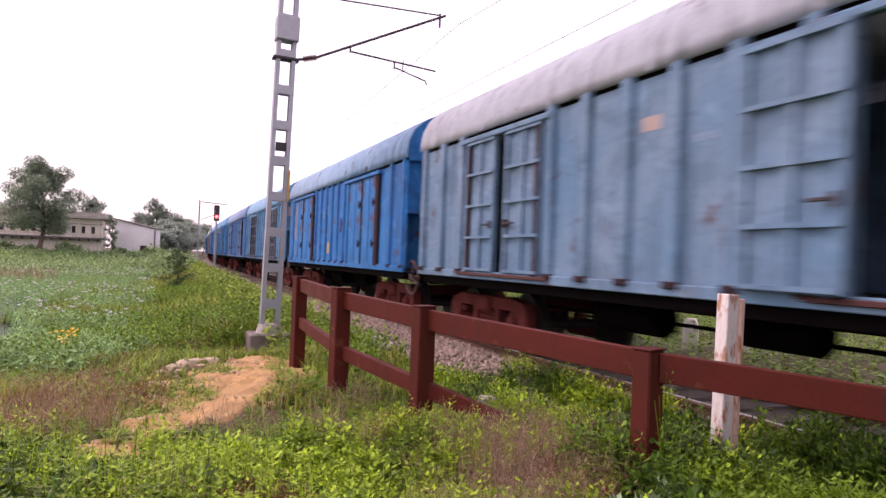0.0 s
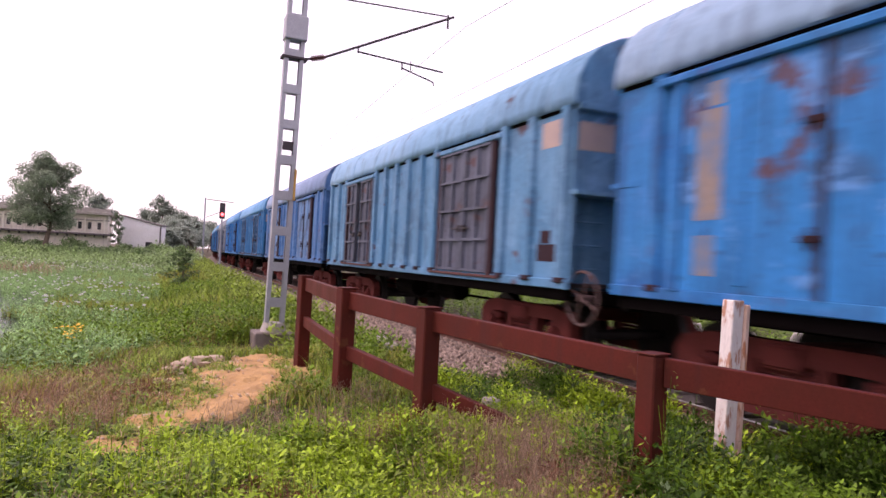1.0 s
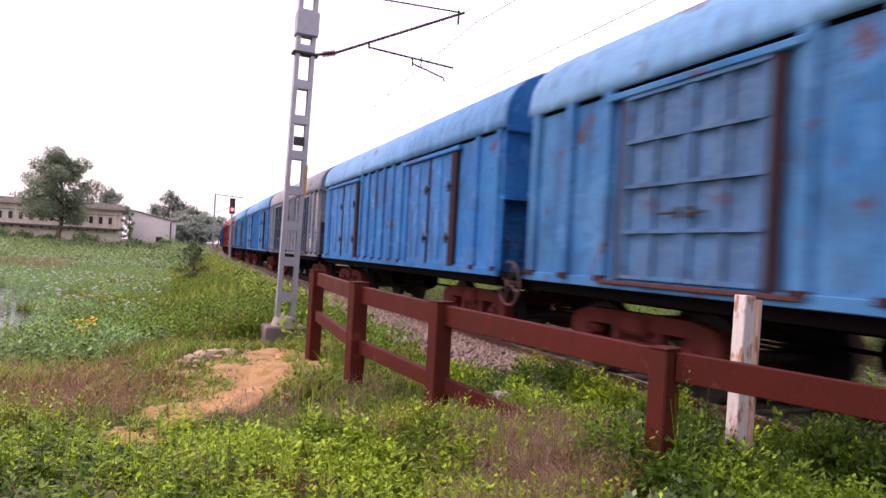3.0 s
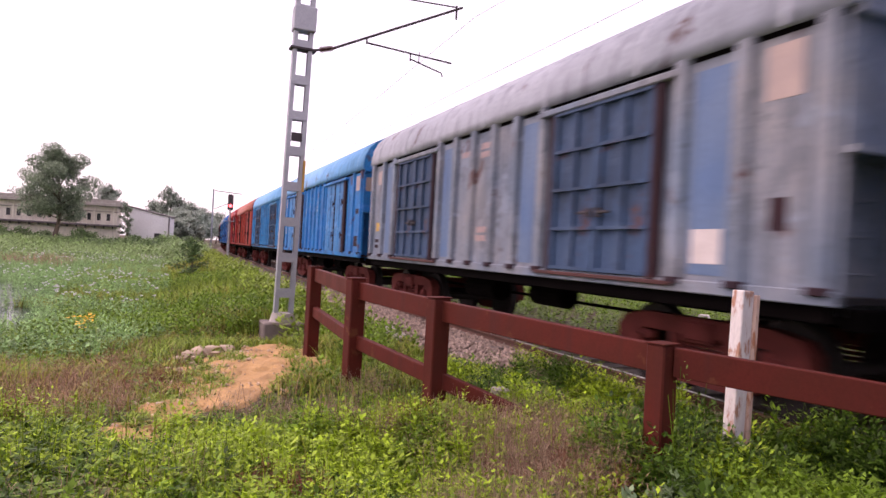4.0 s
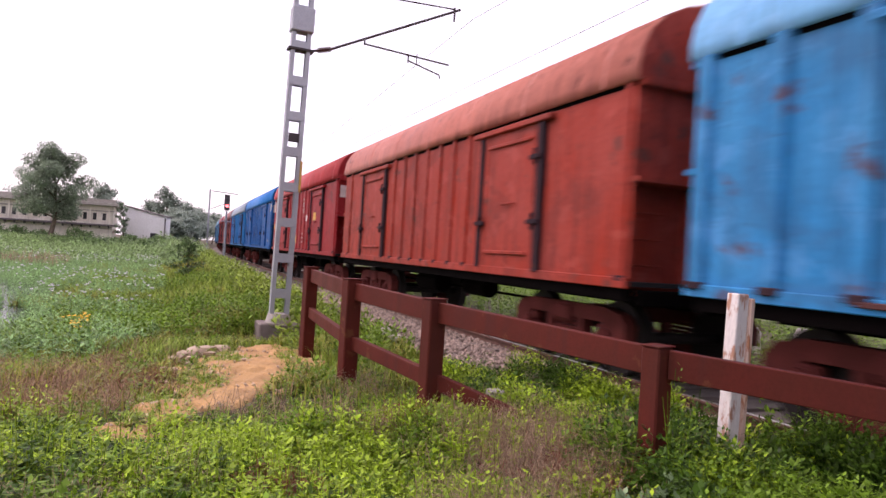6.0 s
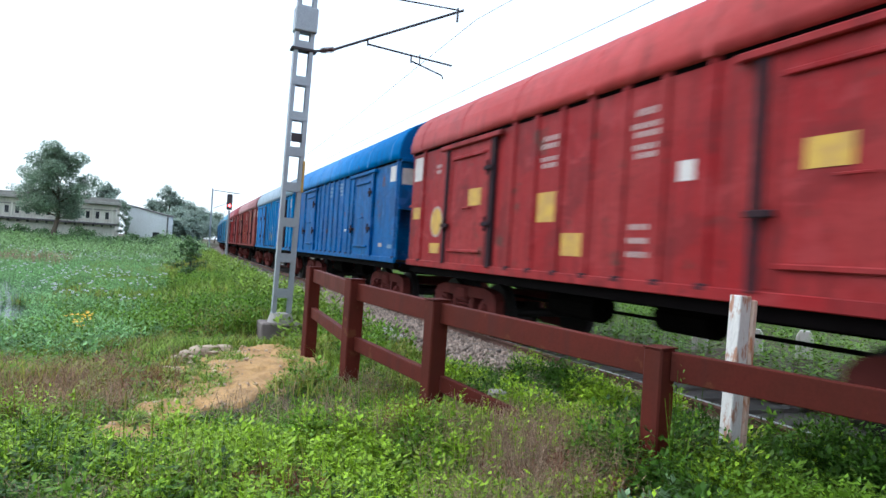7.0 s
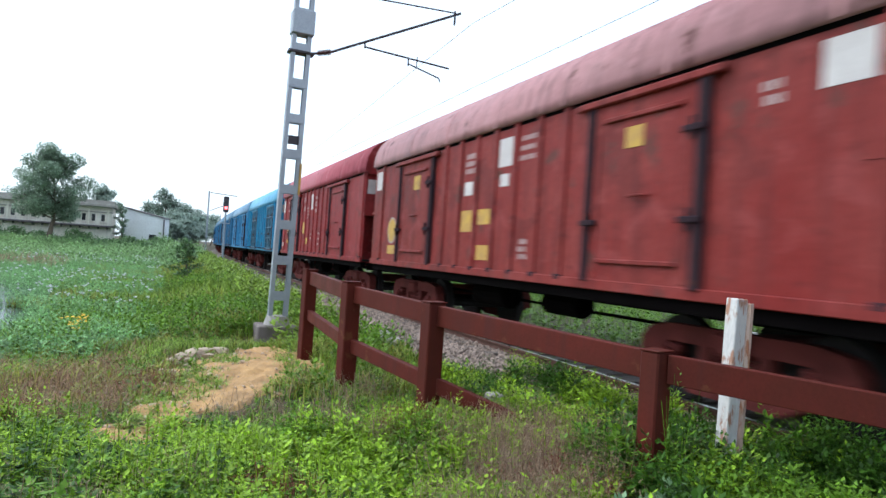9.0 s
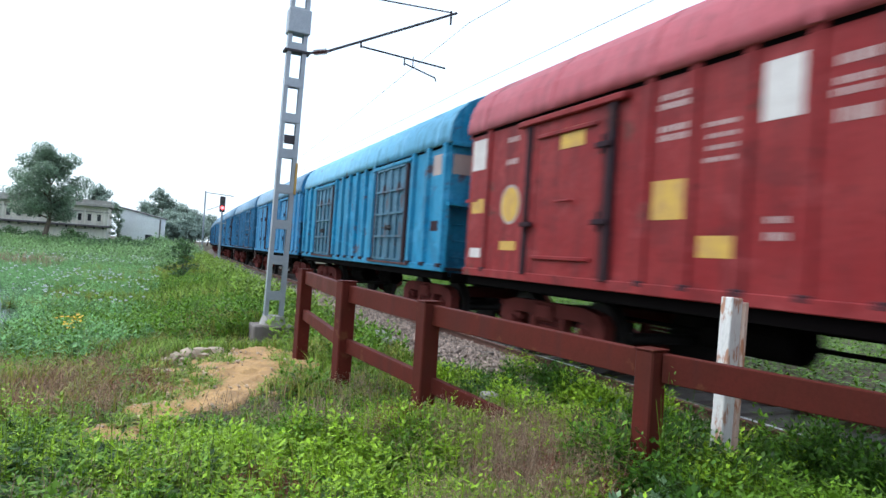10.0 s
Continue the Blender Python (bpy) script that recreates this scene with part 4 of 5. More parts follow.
def make_bracket():
    br = new("cantilever_bracket")
    br.location = (MAST_X + 0.4, MAST_Y, 0)
    ax = 6.53 - MAST_X - 0.4
    bm = B()
    rod(bm, (-0.22, 0, 5.78), (0.10, 0, 5.86), 0.03)
    rod(bm, (0.42, 0, 5.95), (ax + 0.12, 0, 7.48), 0.030)
    part("tube", bm, M_DARKMETAL, br, "dark sloping steel tube")
    d = Vector((0.32, 0, 0.09)).normalized()
    ins = part("insulator", rod(B(), (0.08, 0, 5.85), (0.46, 0, 5.96), 0.03), M_INSUL, br, "brown ribbed insulator")
    for i in range(7):
        c = Vector((0.12, 0, 5.865)) + d * (0.045 * i)
        part("insulator_shed", rod(B(), c, c + d * 0.022, 0.075, 0.055, seg=12), M_INSUL, ins)
    bm = B()
    rod(bm, (1.20, 0, 6.30), (1.20, 0, 6.18), 0.02)
    rod(bm, (1.20, 0, 6.21), (ax - 0.10, 0, 6.06), 0.022)
    part("register_tube", bm, M_DARKMETAL, br)
    bm = B()
    rod(bm, (2.30, 0, 6.13), (2.30, 0, 5.95), 0.018)
    rod(bm, (2.30, 0, 6.00), (3.12, 0, 5.78), 0.018)
    rod(bm, (3.12, 0, 5.78), (3.15, 0, 5.69), 0.015)
    rod(bm, (2.52, 0, 6.20), (2.52, 0, 5.92), 0.012)
    part("steady_arm", bm, M_DARKMETAL, br)
    bm = B()
    rod(bm, (-0.2, 0, 7.34), (ax - 0.03, 0, 7.46), 0.018)
    part("stay_tube", bm, M_DARKMETAL, br)
    bm = B()
    rod(bm, (ax - 0.03, 0, 7.50), (ax - 0.03, 0, 7.16), 0.025)
    part("wire_clamp", bm, M_DARKMETAL, br)
    tagged(br, "thin dark cantilever bracket with a ribbed insulator, fixed to the mast", "bracket")


make_bracket()


def make_wire(name, pts, r, label, swing=0.0):
    bm = B()
    for a, b in zip(pts, pts[1:]):
        rod(bm, a, b, r, seg=5)
    ob = part(name, bm, M_DARKMETAL)
    tagged(ob, label, "overhead wire", kind="structure")


def wire_pts(z, sag, x_of, y0=-45.0, y1=75.0, n=24):
    out = []
    for i in range(n + 1):
        y = y0 + (y1 - y0) * i / n
        u = ((y - MAST_Y) / 60.0) % 1.0
        out.append((x_of(y), y, z - sag * 4 * u * (1 - u)))
    return out


make_wire("contact_wire", wire_pts(5.55, 0.05, lambda y: track_x(y) + 0.1), 0.005, "thin dark contact wire above the track")
make_wire("catenary_wire", wire_pts(7.15, 1.0, track_x), 0.006, "thin dark catenary wire above the track")
far_mast = make_mast(6.45, 95.2, -0.4, 8.1, 0, "slender grey catenary mast far along the line", 0.3)
bm = B()
rod(bm, (0.2, 0, 8.3), (3.6, 0, 8.1), 0.05)
rod(bm, (0.2, 0, 5.9), (2.6, 0, 7.0), 0.04)
part("bracket", bm, M_DARKMETAL, far_mast)


# ---- colour light signal ----
def make_signal():
    s = new("railway_signal")
    s.location = (4.95, 54.4, -0.5)
    bm = B()
    rod(bm, (0, 0, 0), (0, 0, 4.2), 0.07)
    part("post", bm, M_MAST, s)
    part("head", box(B(), -0.20, 0.20, -0.10, 0.10, 4.22, 5.42, 0.04), M_DARKMETAL, s, "black signal head")
    bm = B()
    box(bm, -0.35, 0.35, -0.12, 0.25, 3.35, 3.42)
    for x in (-0.33, 0.33):
        rod(bm, (x, 0.2, 3.4), (x, 0.2, 4.1), 0.02, seg=6)
    part("platform", bm, M_MAST, s)
    red = material("lit_red_lens", (0.8, 0.05, 0.03), rough=0.3, bump=0)
    b = red.node_tree.nodes["Principled BSDF"]
    b.inputs["Emission Color"].default_value = (1.0, 0.10, 0.10, 1)
    b.inputs["Emission Strength"].default_value = 6.0
    dark = material("unlit_lens", (0.03, 0.03, 0.03), rough=0.2, bump=0)
    for z, m, lab in ((4.55, red, "glowing red signal lens"), (5.0, dark, "unlit dark lens")):
        bm = B()
        rod(bm, (0, -0.10, z), (0, -0.13, z), 0.12, seg=16)
        part("lens", bm, m, s, lab)
        bm = B()
        rod(bm, (-0.15, -0.22, z + 0.16), (0.15, -0.22, z + 0.16), 0.03, seg=6)
        part("hood", bm, M_DARKMETAL, s)
    for x in (-0.1, 0.1):
        bm = B()
        rod(bm, (x, 0.15, 0), (x, 0.15, 3.4), 0.015, seg=6)
        part("ladder_rail", bm, M_MAST, s)
    tagged(s, "railway colour light signal on a thin post showing red", "signal")


make_signal()


# ---- steel fence along the approach ----
def beam(bm, a, b, h, t):
    """A box rail of height h from a to b, top edges at a and b."""
    a, b = Vector(a), Vector(b)
    d = (b - a)
    side = Vector((d.y, -d.x, 0)).normalized()
    up = Vector((0, 0, 1))
    prof = [(-t, -0.006), (-t + 0.006, 0), (t - 0.006, 0), (t, -0.006), (t, -h + 0.006), (t - 0.006, -h), (-t + 0.006, -h), (-t, -h + 0.006)]
    va = [bm.verts.new(a + side * u + up * v) for u, v in prof]
    vb = [bm.verts.new(b + side * u + up * v) for u, v in prof]
    bm.faces.new(va), bm.faces.new(list(reversed(vb)))
    for i in range(len(prof)):
        j = (i + 1) % len(prof)
        bm.faces.new((va[i], va[j], vb[j], vb[i]))
    bmesh.ops.recalc_face_normals(bm, faces=bm.faces)


def make_fence():
    f = new("steel_fence")
    posts = [(2.31, 10.78, 1.06, 0.20), (2.19, 7.89, 1.03, 0.20), (2.58, 6.24, 0.945, 0.20), (3.26, 3.78, 0.845, 0.17)]
    for x, y, top, w in posts:
        bm = B()
        rz = math.degrees(0.25)
        m = pose(x, y, 0, 0, 0, rz)
        h = w / 2
        box(bm, -h, h, -0.075, 0.075, -0.75, top, 0.012, m)
        box(bm, -h - 0.008, h + 0.008, -0.083, 0.083, top, top + 0.012, 0.004, m)
        part("fence_post", bm, M_FENCE, f)
    ends = [(2.33, 10.70, 1.03), (2.23, 7.86, 0.99), (2.62, 6.20, 0.92), (3.32, 3.72, 0.83), (4.62, 2.02, 0.70)]
    for a, b in zip(ends, ends[1:]):
        bm = B()
        beam(bm, a, b, 0.20, 0.04)
        part("top_rail", bm, M_FENCE, f)
    low = [(2.33, 10.70, 0.43), (2.23, 7.86, 0.36), (2.60, 6.28, 0.23), (3.22, 5.45, -0.02)]
    for i, (a, b) in enumerate(zip(low, low[1:])):
        bm = B()
        beam(bm, a, b, 0.16, 0.04)
        part("lower_rail", bm, M_FENCE, f)
    tagged(f, "dark oxide-red steel post-and-rail fence standing in weeds", "fence")


make_fence()


def make_white_post():
    p = new("marker_post")
    p.matrix_basis = pose(4.17, 3.98, -0.3, 0, 2.0, 12)
    bm = B()
    box(bm, -0.10, 0.045, -0.05, 0.05, 0, 1.53, 0.008)
    part("face", bm, M_WHITEPOST, p)
    bm = B()
    box(bm, 0.05, 0.10, -0.07, 0.07, 0, 1.50, 0.006)
    part("flange", bm, material("rust_streaked_white", (0.70, 0.52, 0.42), (0.45, 0.2, 0.1), rough=0.8, scale=4, fine=40, bump=0.4, rust=0.9,
         rust_col=(0.40, 0.14, 0.05), rust_scale=10, stretch=(1, 1, 0.3)), p, "rust-streaked flange")
    tagged(p, "short white-painted rusting steel rail post behind the fence", "post")
    c = new("concrete_stub")
    c.location = (3.36, 6.32, -0.35)
    bm = B()
    box(bm, -0.08, 0.08, -0.08, 0.08, 0, 0.37, 0.02)
    part("stub", bm, M_CONC, c)
    tagged(c, "short broken concrete stub in the weeds", "post")


make_white_post()


def make_marker_stones():
    for x, y, h in ((11.6, 12.1, 0.75), (12.3, 11.2, 0.65), (13.1, 10.6, 0.7)):
        bm = B()
        prism(bm, [(-0.17, 0), (0.17, 0), (0.17, h * 0.75), (0.10, h * 0.95), (-0.10, h * 0.95), (-0.17, h * 0.75)], "x", -0.09, 0.09)
        bmesh.ops.bevel(bm, geom=list(bm.edges), offset=0.015, segments=1, affect='EDGES')
        st = part("marker_stone", bm, M_WHITE)
        st.matrix_basis = pose(x, y, -0.42, 0, 0, 40)
        tagged(st, "small white-painted stone beyond the track", "marker stone", "white stones beyond the track")


make_marker_stones()


# ---- buildings across the field ----
def window(parent, x, y, z, w, h):
    part("window", box(B(), x - w / 2, x + w / 2, y - 0.04, y + 0.04, z - h / 2, z + h / 2), M_PANE, parent, "dark window")
    part("window_sill", box(B(), x - w / 2 - 0.1, x + w / 2 + 0.1, y - 0.16, y + 0.02, z - h / 2 - 0.10, z - h / 2), M_WALL, parent)


def make_house_long():
    h = new("long_house")
    h.matrix_basis = pose(-4.9, 94.6, 0.1, 0, 0, 0)
    part("wall", box(B(), -22, 0, 0, 10, -0.5, 4.7), M_WALL, h, "stained cream plaster wall")
    part("roof_slab", box(B(), -22.4, 0.5, -0.8, 10.4, 4.7, 5.1, 0.05), M_CONC, h, "grey concrete roof slab")
    part("parapet", box(B(), -22.2, 0.3, -0.6, -0.35, 5.1, 5.5, 0.03), M_CONC, h)
    part("ledge", box(B(), -22.2, 0.3, -0.9, 0.0, 2.2, 2.42, 0.03), M_ROOFING, h, "dark weathered ledge")
    for i in range(20):
        x = -0.95 - 1.07 * i
        window(h, x, -0.02, 3.35, 0.40, 0.85)
        if i % 2 == 0:
            part("pilaster", box(B(), x + 0.42, x + 0.62, -0.22, 0.0, 2.45, 4.68, 0.02), M_WALL, h)
    part("string_course", box(B(), -22.1, 0.15, -0.2, 0.0, 4.0, 4.12, 0.02), M_CONC, h)
    for i in range(22):
        x = -0.4 - i
        part("bracket", box(B(), x - 0.08, x + 0.08, -0.7, 0.0, 1.95, 2.19), M_ROOFING, h)
    tagged(h, "long cream two-storey building with a flat roof and narrow windows", "building")


def make_shed():
    h = new("white_shed")
    h.matrix_basis = pose(-3.7, 99.0, 0.0, 0, 0, -14)
    bm = B()
    prism(bm, [(0, -0.5), (5.0, -0.5), (5.0, 4.05), (0, 5.1)], "y", 0, 3.2)
    part("wall", bm, M_WALLW, h, "patchy whitewashed wall")
    bm = B()
    prism(bm, [(-0.2, 5.15), (5.2, 4.02), (5.2, 4.14), (-0.2, 5.29)], "y", -0.2, 3.4)
    part("roof", bm, M_ROOFING, h, "dark sloping sheet roof")
    window(h, 3.7, -0.02, 1.35, 0.8, 0.95)
    part("pipe", rod(B(), (5.1, -0.1, -0.3), (5.1, -0.1, 3.9), 0.09), M_ROOFING, h)
    tagged(h, "white-washed shed with a sloping dark roof", "building")


make_house_long()
make_shed()


# ---- plants ----
def leaf_quads(c, az, el, ln, wd):
    """Folded four-cornered leaves from their base points."""
    d = np.stack([np.cos(az) * np.cos(el), np.sin(az) * np.cos(el), np.sin(el)], 1)
    s = np.stack([-np.sin(az), np.cos(az), np.zeros_like(az)], 1)
    u = np.cross(d, s)
    mid = c + d * (ln * 0.45)[:, None] - u * (wd * 0.25)[:, None]
    tip = c + d * ln[:, None] - np.array([0, 0, 1]) * (ln * 0.18)[:, None]
    v = np.stack([c, mid + s * (wd / 2)[:, None], tip, mid - s * (wd / 2)[:, None]], 1)
    return v.reshape(-1, 3)


def quads(n):
    return np.arange(n * 4).reshape(-1, 4)


def blades(p, h, bend, w):
    """Tapered grass blades of two pieces each."""
    n = len(p)
    az = rng.uniform(0, 6.283, n)
    d = np.stack([np.cos(az), np.sin(az), np.zeros(n)], 1)
    s = np.stack([-np.sin(az), np.cos(az), np.zeros(n)], 1)
    up = np.array([0, 0, 1.0])
    m = p + up * (h * 0.6)[:, None] + d * (h * bend * 0.35)[:, None]
    t = p + up * (h * 0.95)[:, None] + d * (h * bend)[:, None]
    a, b = p + s * w[:, None], p - s * w[:, None]
    c, e = m - s * (w * 0.7)[:, None], m + s * (w * 0.7)[:, None]
    v = np.stack([a, b, c, e, t], 1).reshape(-1, 3)
    k = np.arange(n)[:, None] * 5
    q = np.concatenate([k + np.array([[0, 1, 3]]), k + np.array([[1, 2, 3]]), k + np.array([[3, 2, 4]])])
    return v, q


def weed_leaves(p, h, per, ln, wd, droop=0.35):
    n = len(p)
    t = np.tile(np.linspace(0.12, 1.0, per), (n, 1)) + rng.uniform(-0.04, 0.04, (n, per))
    lean = rng.uniform(-0.25, 0.25, (n, 2))
    c = np.stack([p[:, 0:1] + lean[:, 0:1] * h[:, None] * t, p[:, 1:2] + lean[:, 1:2] * h[:, None] * t, p[:, 2:3] + h[:, None] * t], -1).reshape(-1, 3)
    az = (np.arange(per) * 2.4)[None, :] + rng.uniform(0, 6.283, (n, 1)) + rng.uniform(-0.4, 0.4, (n, per))
    el = droop + 0.5 * t + rng.uniform(-0.35, 0.3, (n, per))
    scale = (1.15 - 0.55 * t) * rng.uniform(0.7, 1.25, (n, per)) * rng.uniform(0.6, 1.5, (n, 1))
    return leaf_quads(c, az.ravel(), el.ravel(), (ln * scale).ravel(), (wd * scale).ravel())


def stems(p, h, lean=0.12, w=0.004):
    n = len(p)
    o = rng.uniform(-lean, lean, (n, 2)) * h[:, None]
    a = p + np.array([w, 0, 0])
    b = p - np.array([w, 0, 0])
    t = p + np.concatenate([o, h[:, None]], 1)
    return np.stack([a, b, t - np.array([w / 2, 0, 0]), t + np.array([w / 2, 0, 0])], 1).reshape(-1, 3)


def on_land(x, y):
    off = np.abs(x - track_x(y))
    bed = RAIL + np.where(off < 1.75, -0.18, np.where(off < 2.45, -0.18 - (off - 1.75) * 0.55, -9.0))
    return np.stack([x, y, np.maximum(land(x, y), bed)], 1)


def clump(x, y, f, seed):
    """Smooth patchy field from 0 to 1."""
    return 0.5 + 0.25 * np.sin(f * x + seed) * np.cos(0.8 * f * y - seed) + 0.25 * np.sin(0.53 * f * (x + y) + 2 * seed)


def sandy(x, y):
    """1 on the bare sandy path."""
    at = [5.3, 6.2, 6.9, 7.5, 8.6, 9.3, 10.5, 11.5, 12.4]
    cx = np.interp(y, at, [-0.35, -0.12, 0.20, 0.68, 1.00, 1.26, 1.58, 1.82, 1.95])
    half = np.interp(y, at, [0.0, 0.22, 0.38, 0.55, 0.74, 0.84, 0.92, 0.80, 0.0])
    d = np.abs(x - cx) + 0.14 * np.sin(5 * y) + 0.10 * np.sin(9 * x + 4 * y) + 0.07 * np.sin(23 * x - 17 * y) + 0.05 * np.sin(31 * y)
    return sstep(half + 0.12, half - 0.12, d) * (half > 0.06)


def rails_clear(x, y, gap=2.0):
    return np.abs(x - track_x(y)) > gap


def scatter(n, x0, x1, y0, y1):
    return rng.uniform(x0, x1, n), rng.uniform(y0, y1, n)


def make_sand():
    xs, ys = np.arange(-1.6, 3.2, 0.04), np.arange(5.0, 13.6, 0.04)
    gx, gy = np.meshgrid(xs, ys)
    a = sandy(gx, gy)
    rough = 0.016 * np.sin(23 * gx + 7 * gy) * np.sin(17 * gy) + 0.022 * np.sin(7 * gx - 3 * gy) * np.sin(5 * gy + 2 * gx) + rng.normal(0, 0.007, gx.shape)
    gz = land(gx, gy) - 0.06 + 0.10 * a + rough
    v = np.stack([gx.ravel(), gy.ravel(), gz.ravel()], 1)
    i = np.arange(len(ys) - 1)[:, None] * len(xs) + np.arange(len(xs) - 1)[None, :]
    f = np.stack([i, i + 1, i + 1 + len(xs), i + len(xs)], -1).reshape(-1, 4)
    keep = a.ravel()[f].max(1) > 0.02
    ob = raw("sandy_path", v, f[keep], M_SAND, smooth=True)
    tagged(ob, "bare ochre sand path through the grass", "path", kind="structure")
    n = 5200
    x, y = scatter(n, -1.4, 2.6, 5.4, 13.2)
    k = (sandy(x, y) > 0.25) & (rng.uniform(0, 1, n) < 0.25 + 0.75 * sstep(0.5, 0.15, x - np.interp(y, [6, 9, 12], [-0.3, 0.7, 1.4])))
    x, y = x[k], y[k]
    raw_stones("sand_pebbles", on_land(x, y) + np.array([0, 0, 0.035]), 0.006 + 0.032 * rng.uniform(0, 1, len(x)) ** 4, material("sandy_pebble", (0.55, 0.40, 0.27), (0.4, 0.3, 0.22), bump=0.3, island=0.3))
    bpy.data.objects["sand_pebbles"]["label"] = "small pebbles and clods on the sand"
    bpy.data.objects["sand_pebbles"]["category"] = "pebbles"
    rocks = [(0.50, 11.2, 0.12), (0.68, 11.35, 0.13), (0.86, 11.5, 0.15), (0.9, 11.15, 0.10), (1.12, 11.6, 0.13), (0.36, 10.9, 0.10), (0.62, 10.9, 0.09), (0.22, 9.9, 0.08),
             (0.34, 9.5, 0.07), (0.05, 8.5, 0.07), (0.16, 8.1, 0.06), (-0.02, 7.6, 0.05), (0.10, 7.1, 0.06), (0.55, 10.3, 0.07), (1.3, 11.3, 0.07)]
    pale = material("pale_rock", (0.50, 0.39, 0.28), (0.34, 0.25, 0.18), rough=0.9, scale=5, fine=30, bump=0.6)
    for x, y, r in rocks:
        bm = B()
        bmesh.ops.create_icosphere(bm, subdivisions=1, radius=r)
        for v in bm.verts:
            v.co *= 1 + 0.7 * noise.noise(v.co * 9 + Vector((x * 9, y, 0)))
            v.co.z *= 0.62
        ob = part("rock", bm, pale)
        ob.location = (x, y, float(land(x, y)) + 0.03 + r * 0.3)
        tagged(ob, "pale broken rock at the edge of the sand", "rock", "rocks by the path")
    slabs = [(4.45, 13.6, 0.34), (4.3, 12.6, 0.30), (4.15, 7.2, 0.3)]
    for x, y, r in slabs:
        bm = box(B(), -r, r, -r * 0.5, r * 0.5, -0.05, 0.07, 0.03)
        ob = part("stone_slab", bm, M_CONC)
        ob.matrix_basis = pose(x, y, -0.36, 8, -14, 25)
        tagged(ob, "flat pale stone slab on the ballast shoulder", "slab", "slabs by the track")


def weeds(name, x, y, h, per, ln, wd, mat, label, cat="weeds", droop=0.35):
    p = on_land(x, y)
    v = np.concatenate([weed_leaves(p, h, per, ln, wd, droop), stems(p, h)])
    ob = raw(name, v, quads(len(v) // 4), mat)
    return tagged(ob, label, cat, kind="stuff")


def grass(name, x, y, h, w, mat, label, bend=0.5):
    v, q = blades(on_land(x, y), h, bend * rng.uniform(0.3, 1.3, len(x)), w)
    return tagged(raw(name, v, q, mat), label, "grass", kind="stuff")


def shrubs(name, x, y, r, h, per, ln, wd, mat, label, cat="weeds", spread=1.0):
    """Low lumpy clumps: leaves all through a dome over each place, turned outward and up."""
    n = len(x)
    r, h = r[:, None], h[:, None]
    p = on_land(x, y)
    phi = rng.uniform(0, 6.283, (n, per))
    ct = rng.uniform(0.0, 1.0, (n, per))
    st = np.sqrt(1 - ct * ct)
    lump = 0.80 + 0.28 * np.sin(3 * phi + rng.uniform(0, 6.28, (n, 1))) * st + 0.16 * np.sin(7 * phi + rng.uniform(0, 6.28, (n, 1)))
    rad = rng.uniform(0.08, 1.0, (n, per)) ** 0.5 * lump
    lean = rng.uniform(-0.3, 0.3, (n, 2))
    c = np.stack([p[:, 0:1] + r * rad * st * np.cos(phi) + lean[:, 0:1] * h * rad * ct, p[:, 1:2] + r * rad * st * np.sin(phi) + lean[:, 1:2] * h * rad * ct,
                  p[:, 2:3] + h * rad * (0.08 + 0.92 * ct)], -1).reshape(-1, 3)
    az = (phi + rng.normal(0, 0.8, (n, per)) * spread).ravel()
    el = (-0.05 + 0.7 * ct + rng.normal(0, 0.35, (n, per)) * spread).ravel()
    size = (rng.uniform(0.6, 1.3, (n, per)) * rng.uniform(0.7, 1.3, (n, 1))).ravel()
    v = np.concatenate([leaf_quads(c, az, el, ln * size, wd * size), stems(p, 0.85 * h[:, 0], 0.3, 0.003)])
    return tagged(raw(name, v, quads(len(v) // 4), mat), label, cat, kind="stuff")


def pool(x, y, grow=1.0):
    """True over the open water of the wet field."""
    return (np.hypot((x + 4.1) / 1.25, (y - 20.0) / 3.2) < grow) | (np.hypot((x + 5.2) / 1.5, (y - 28.5) / 3.6) < grow)


def patch(x, y):
    """Two-scale patchiness of the undergrowth, 0 to 1."""
    return 0.55 * clump(x, y, 1.9, 0.4) + 0.45 * clump(x, y, 5.3, 1.4)


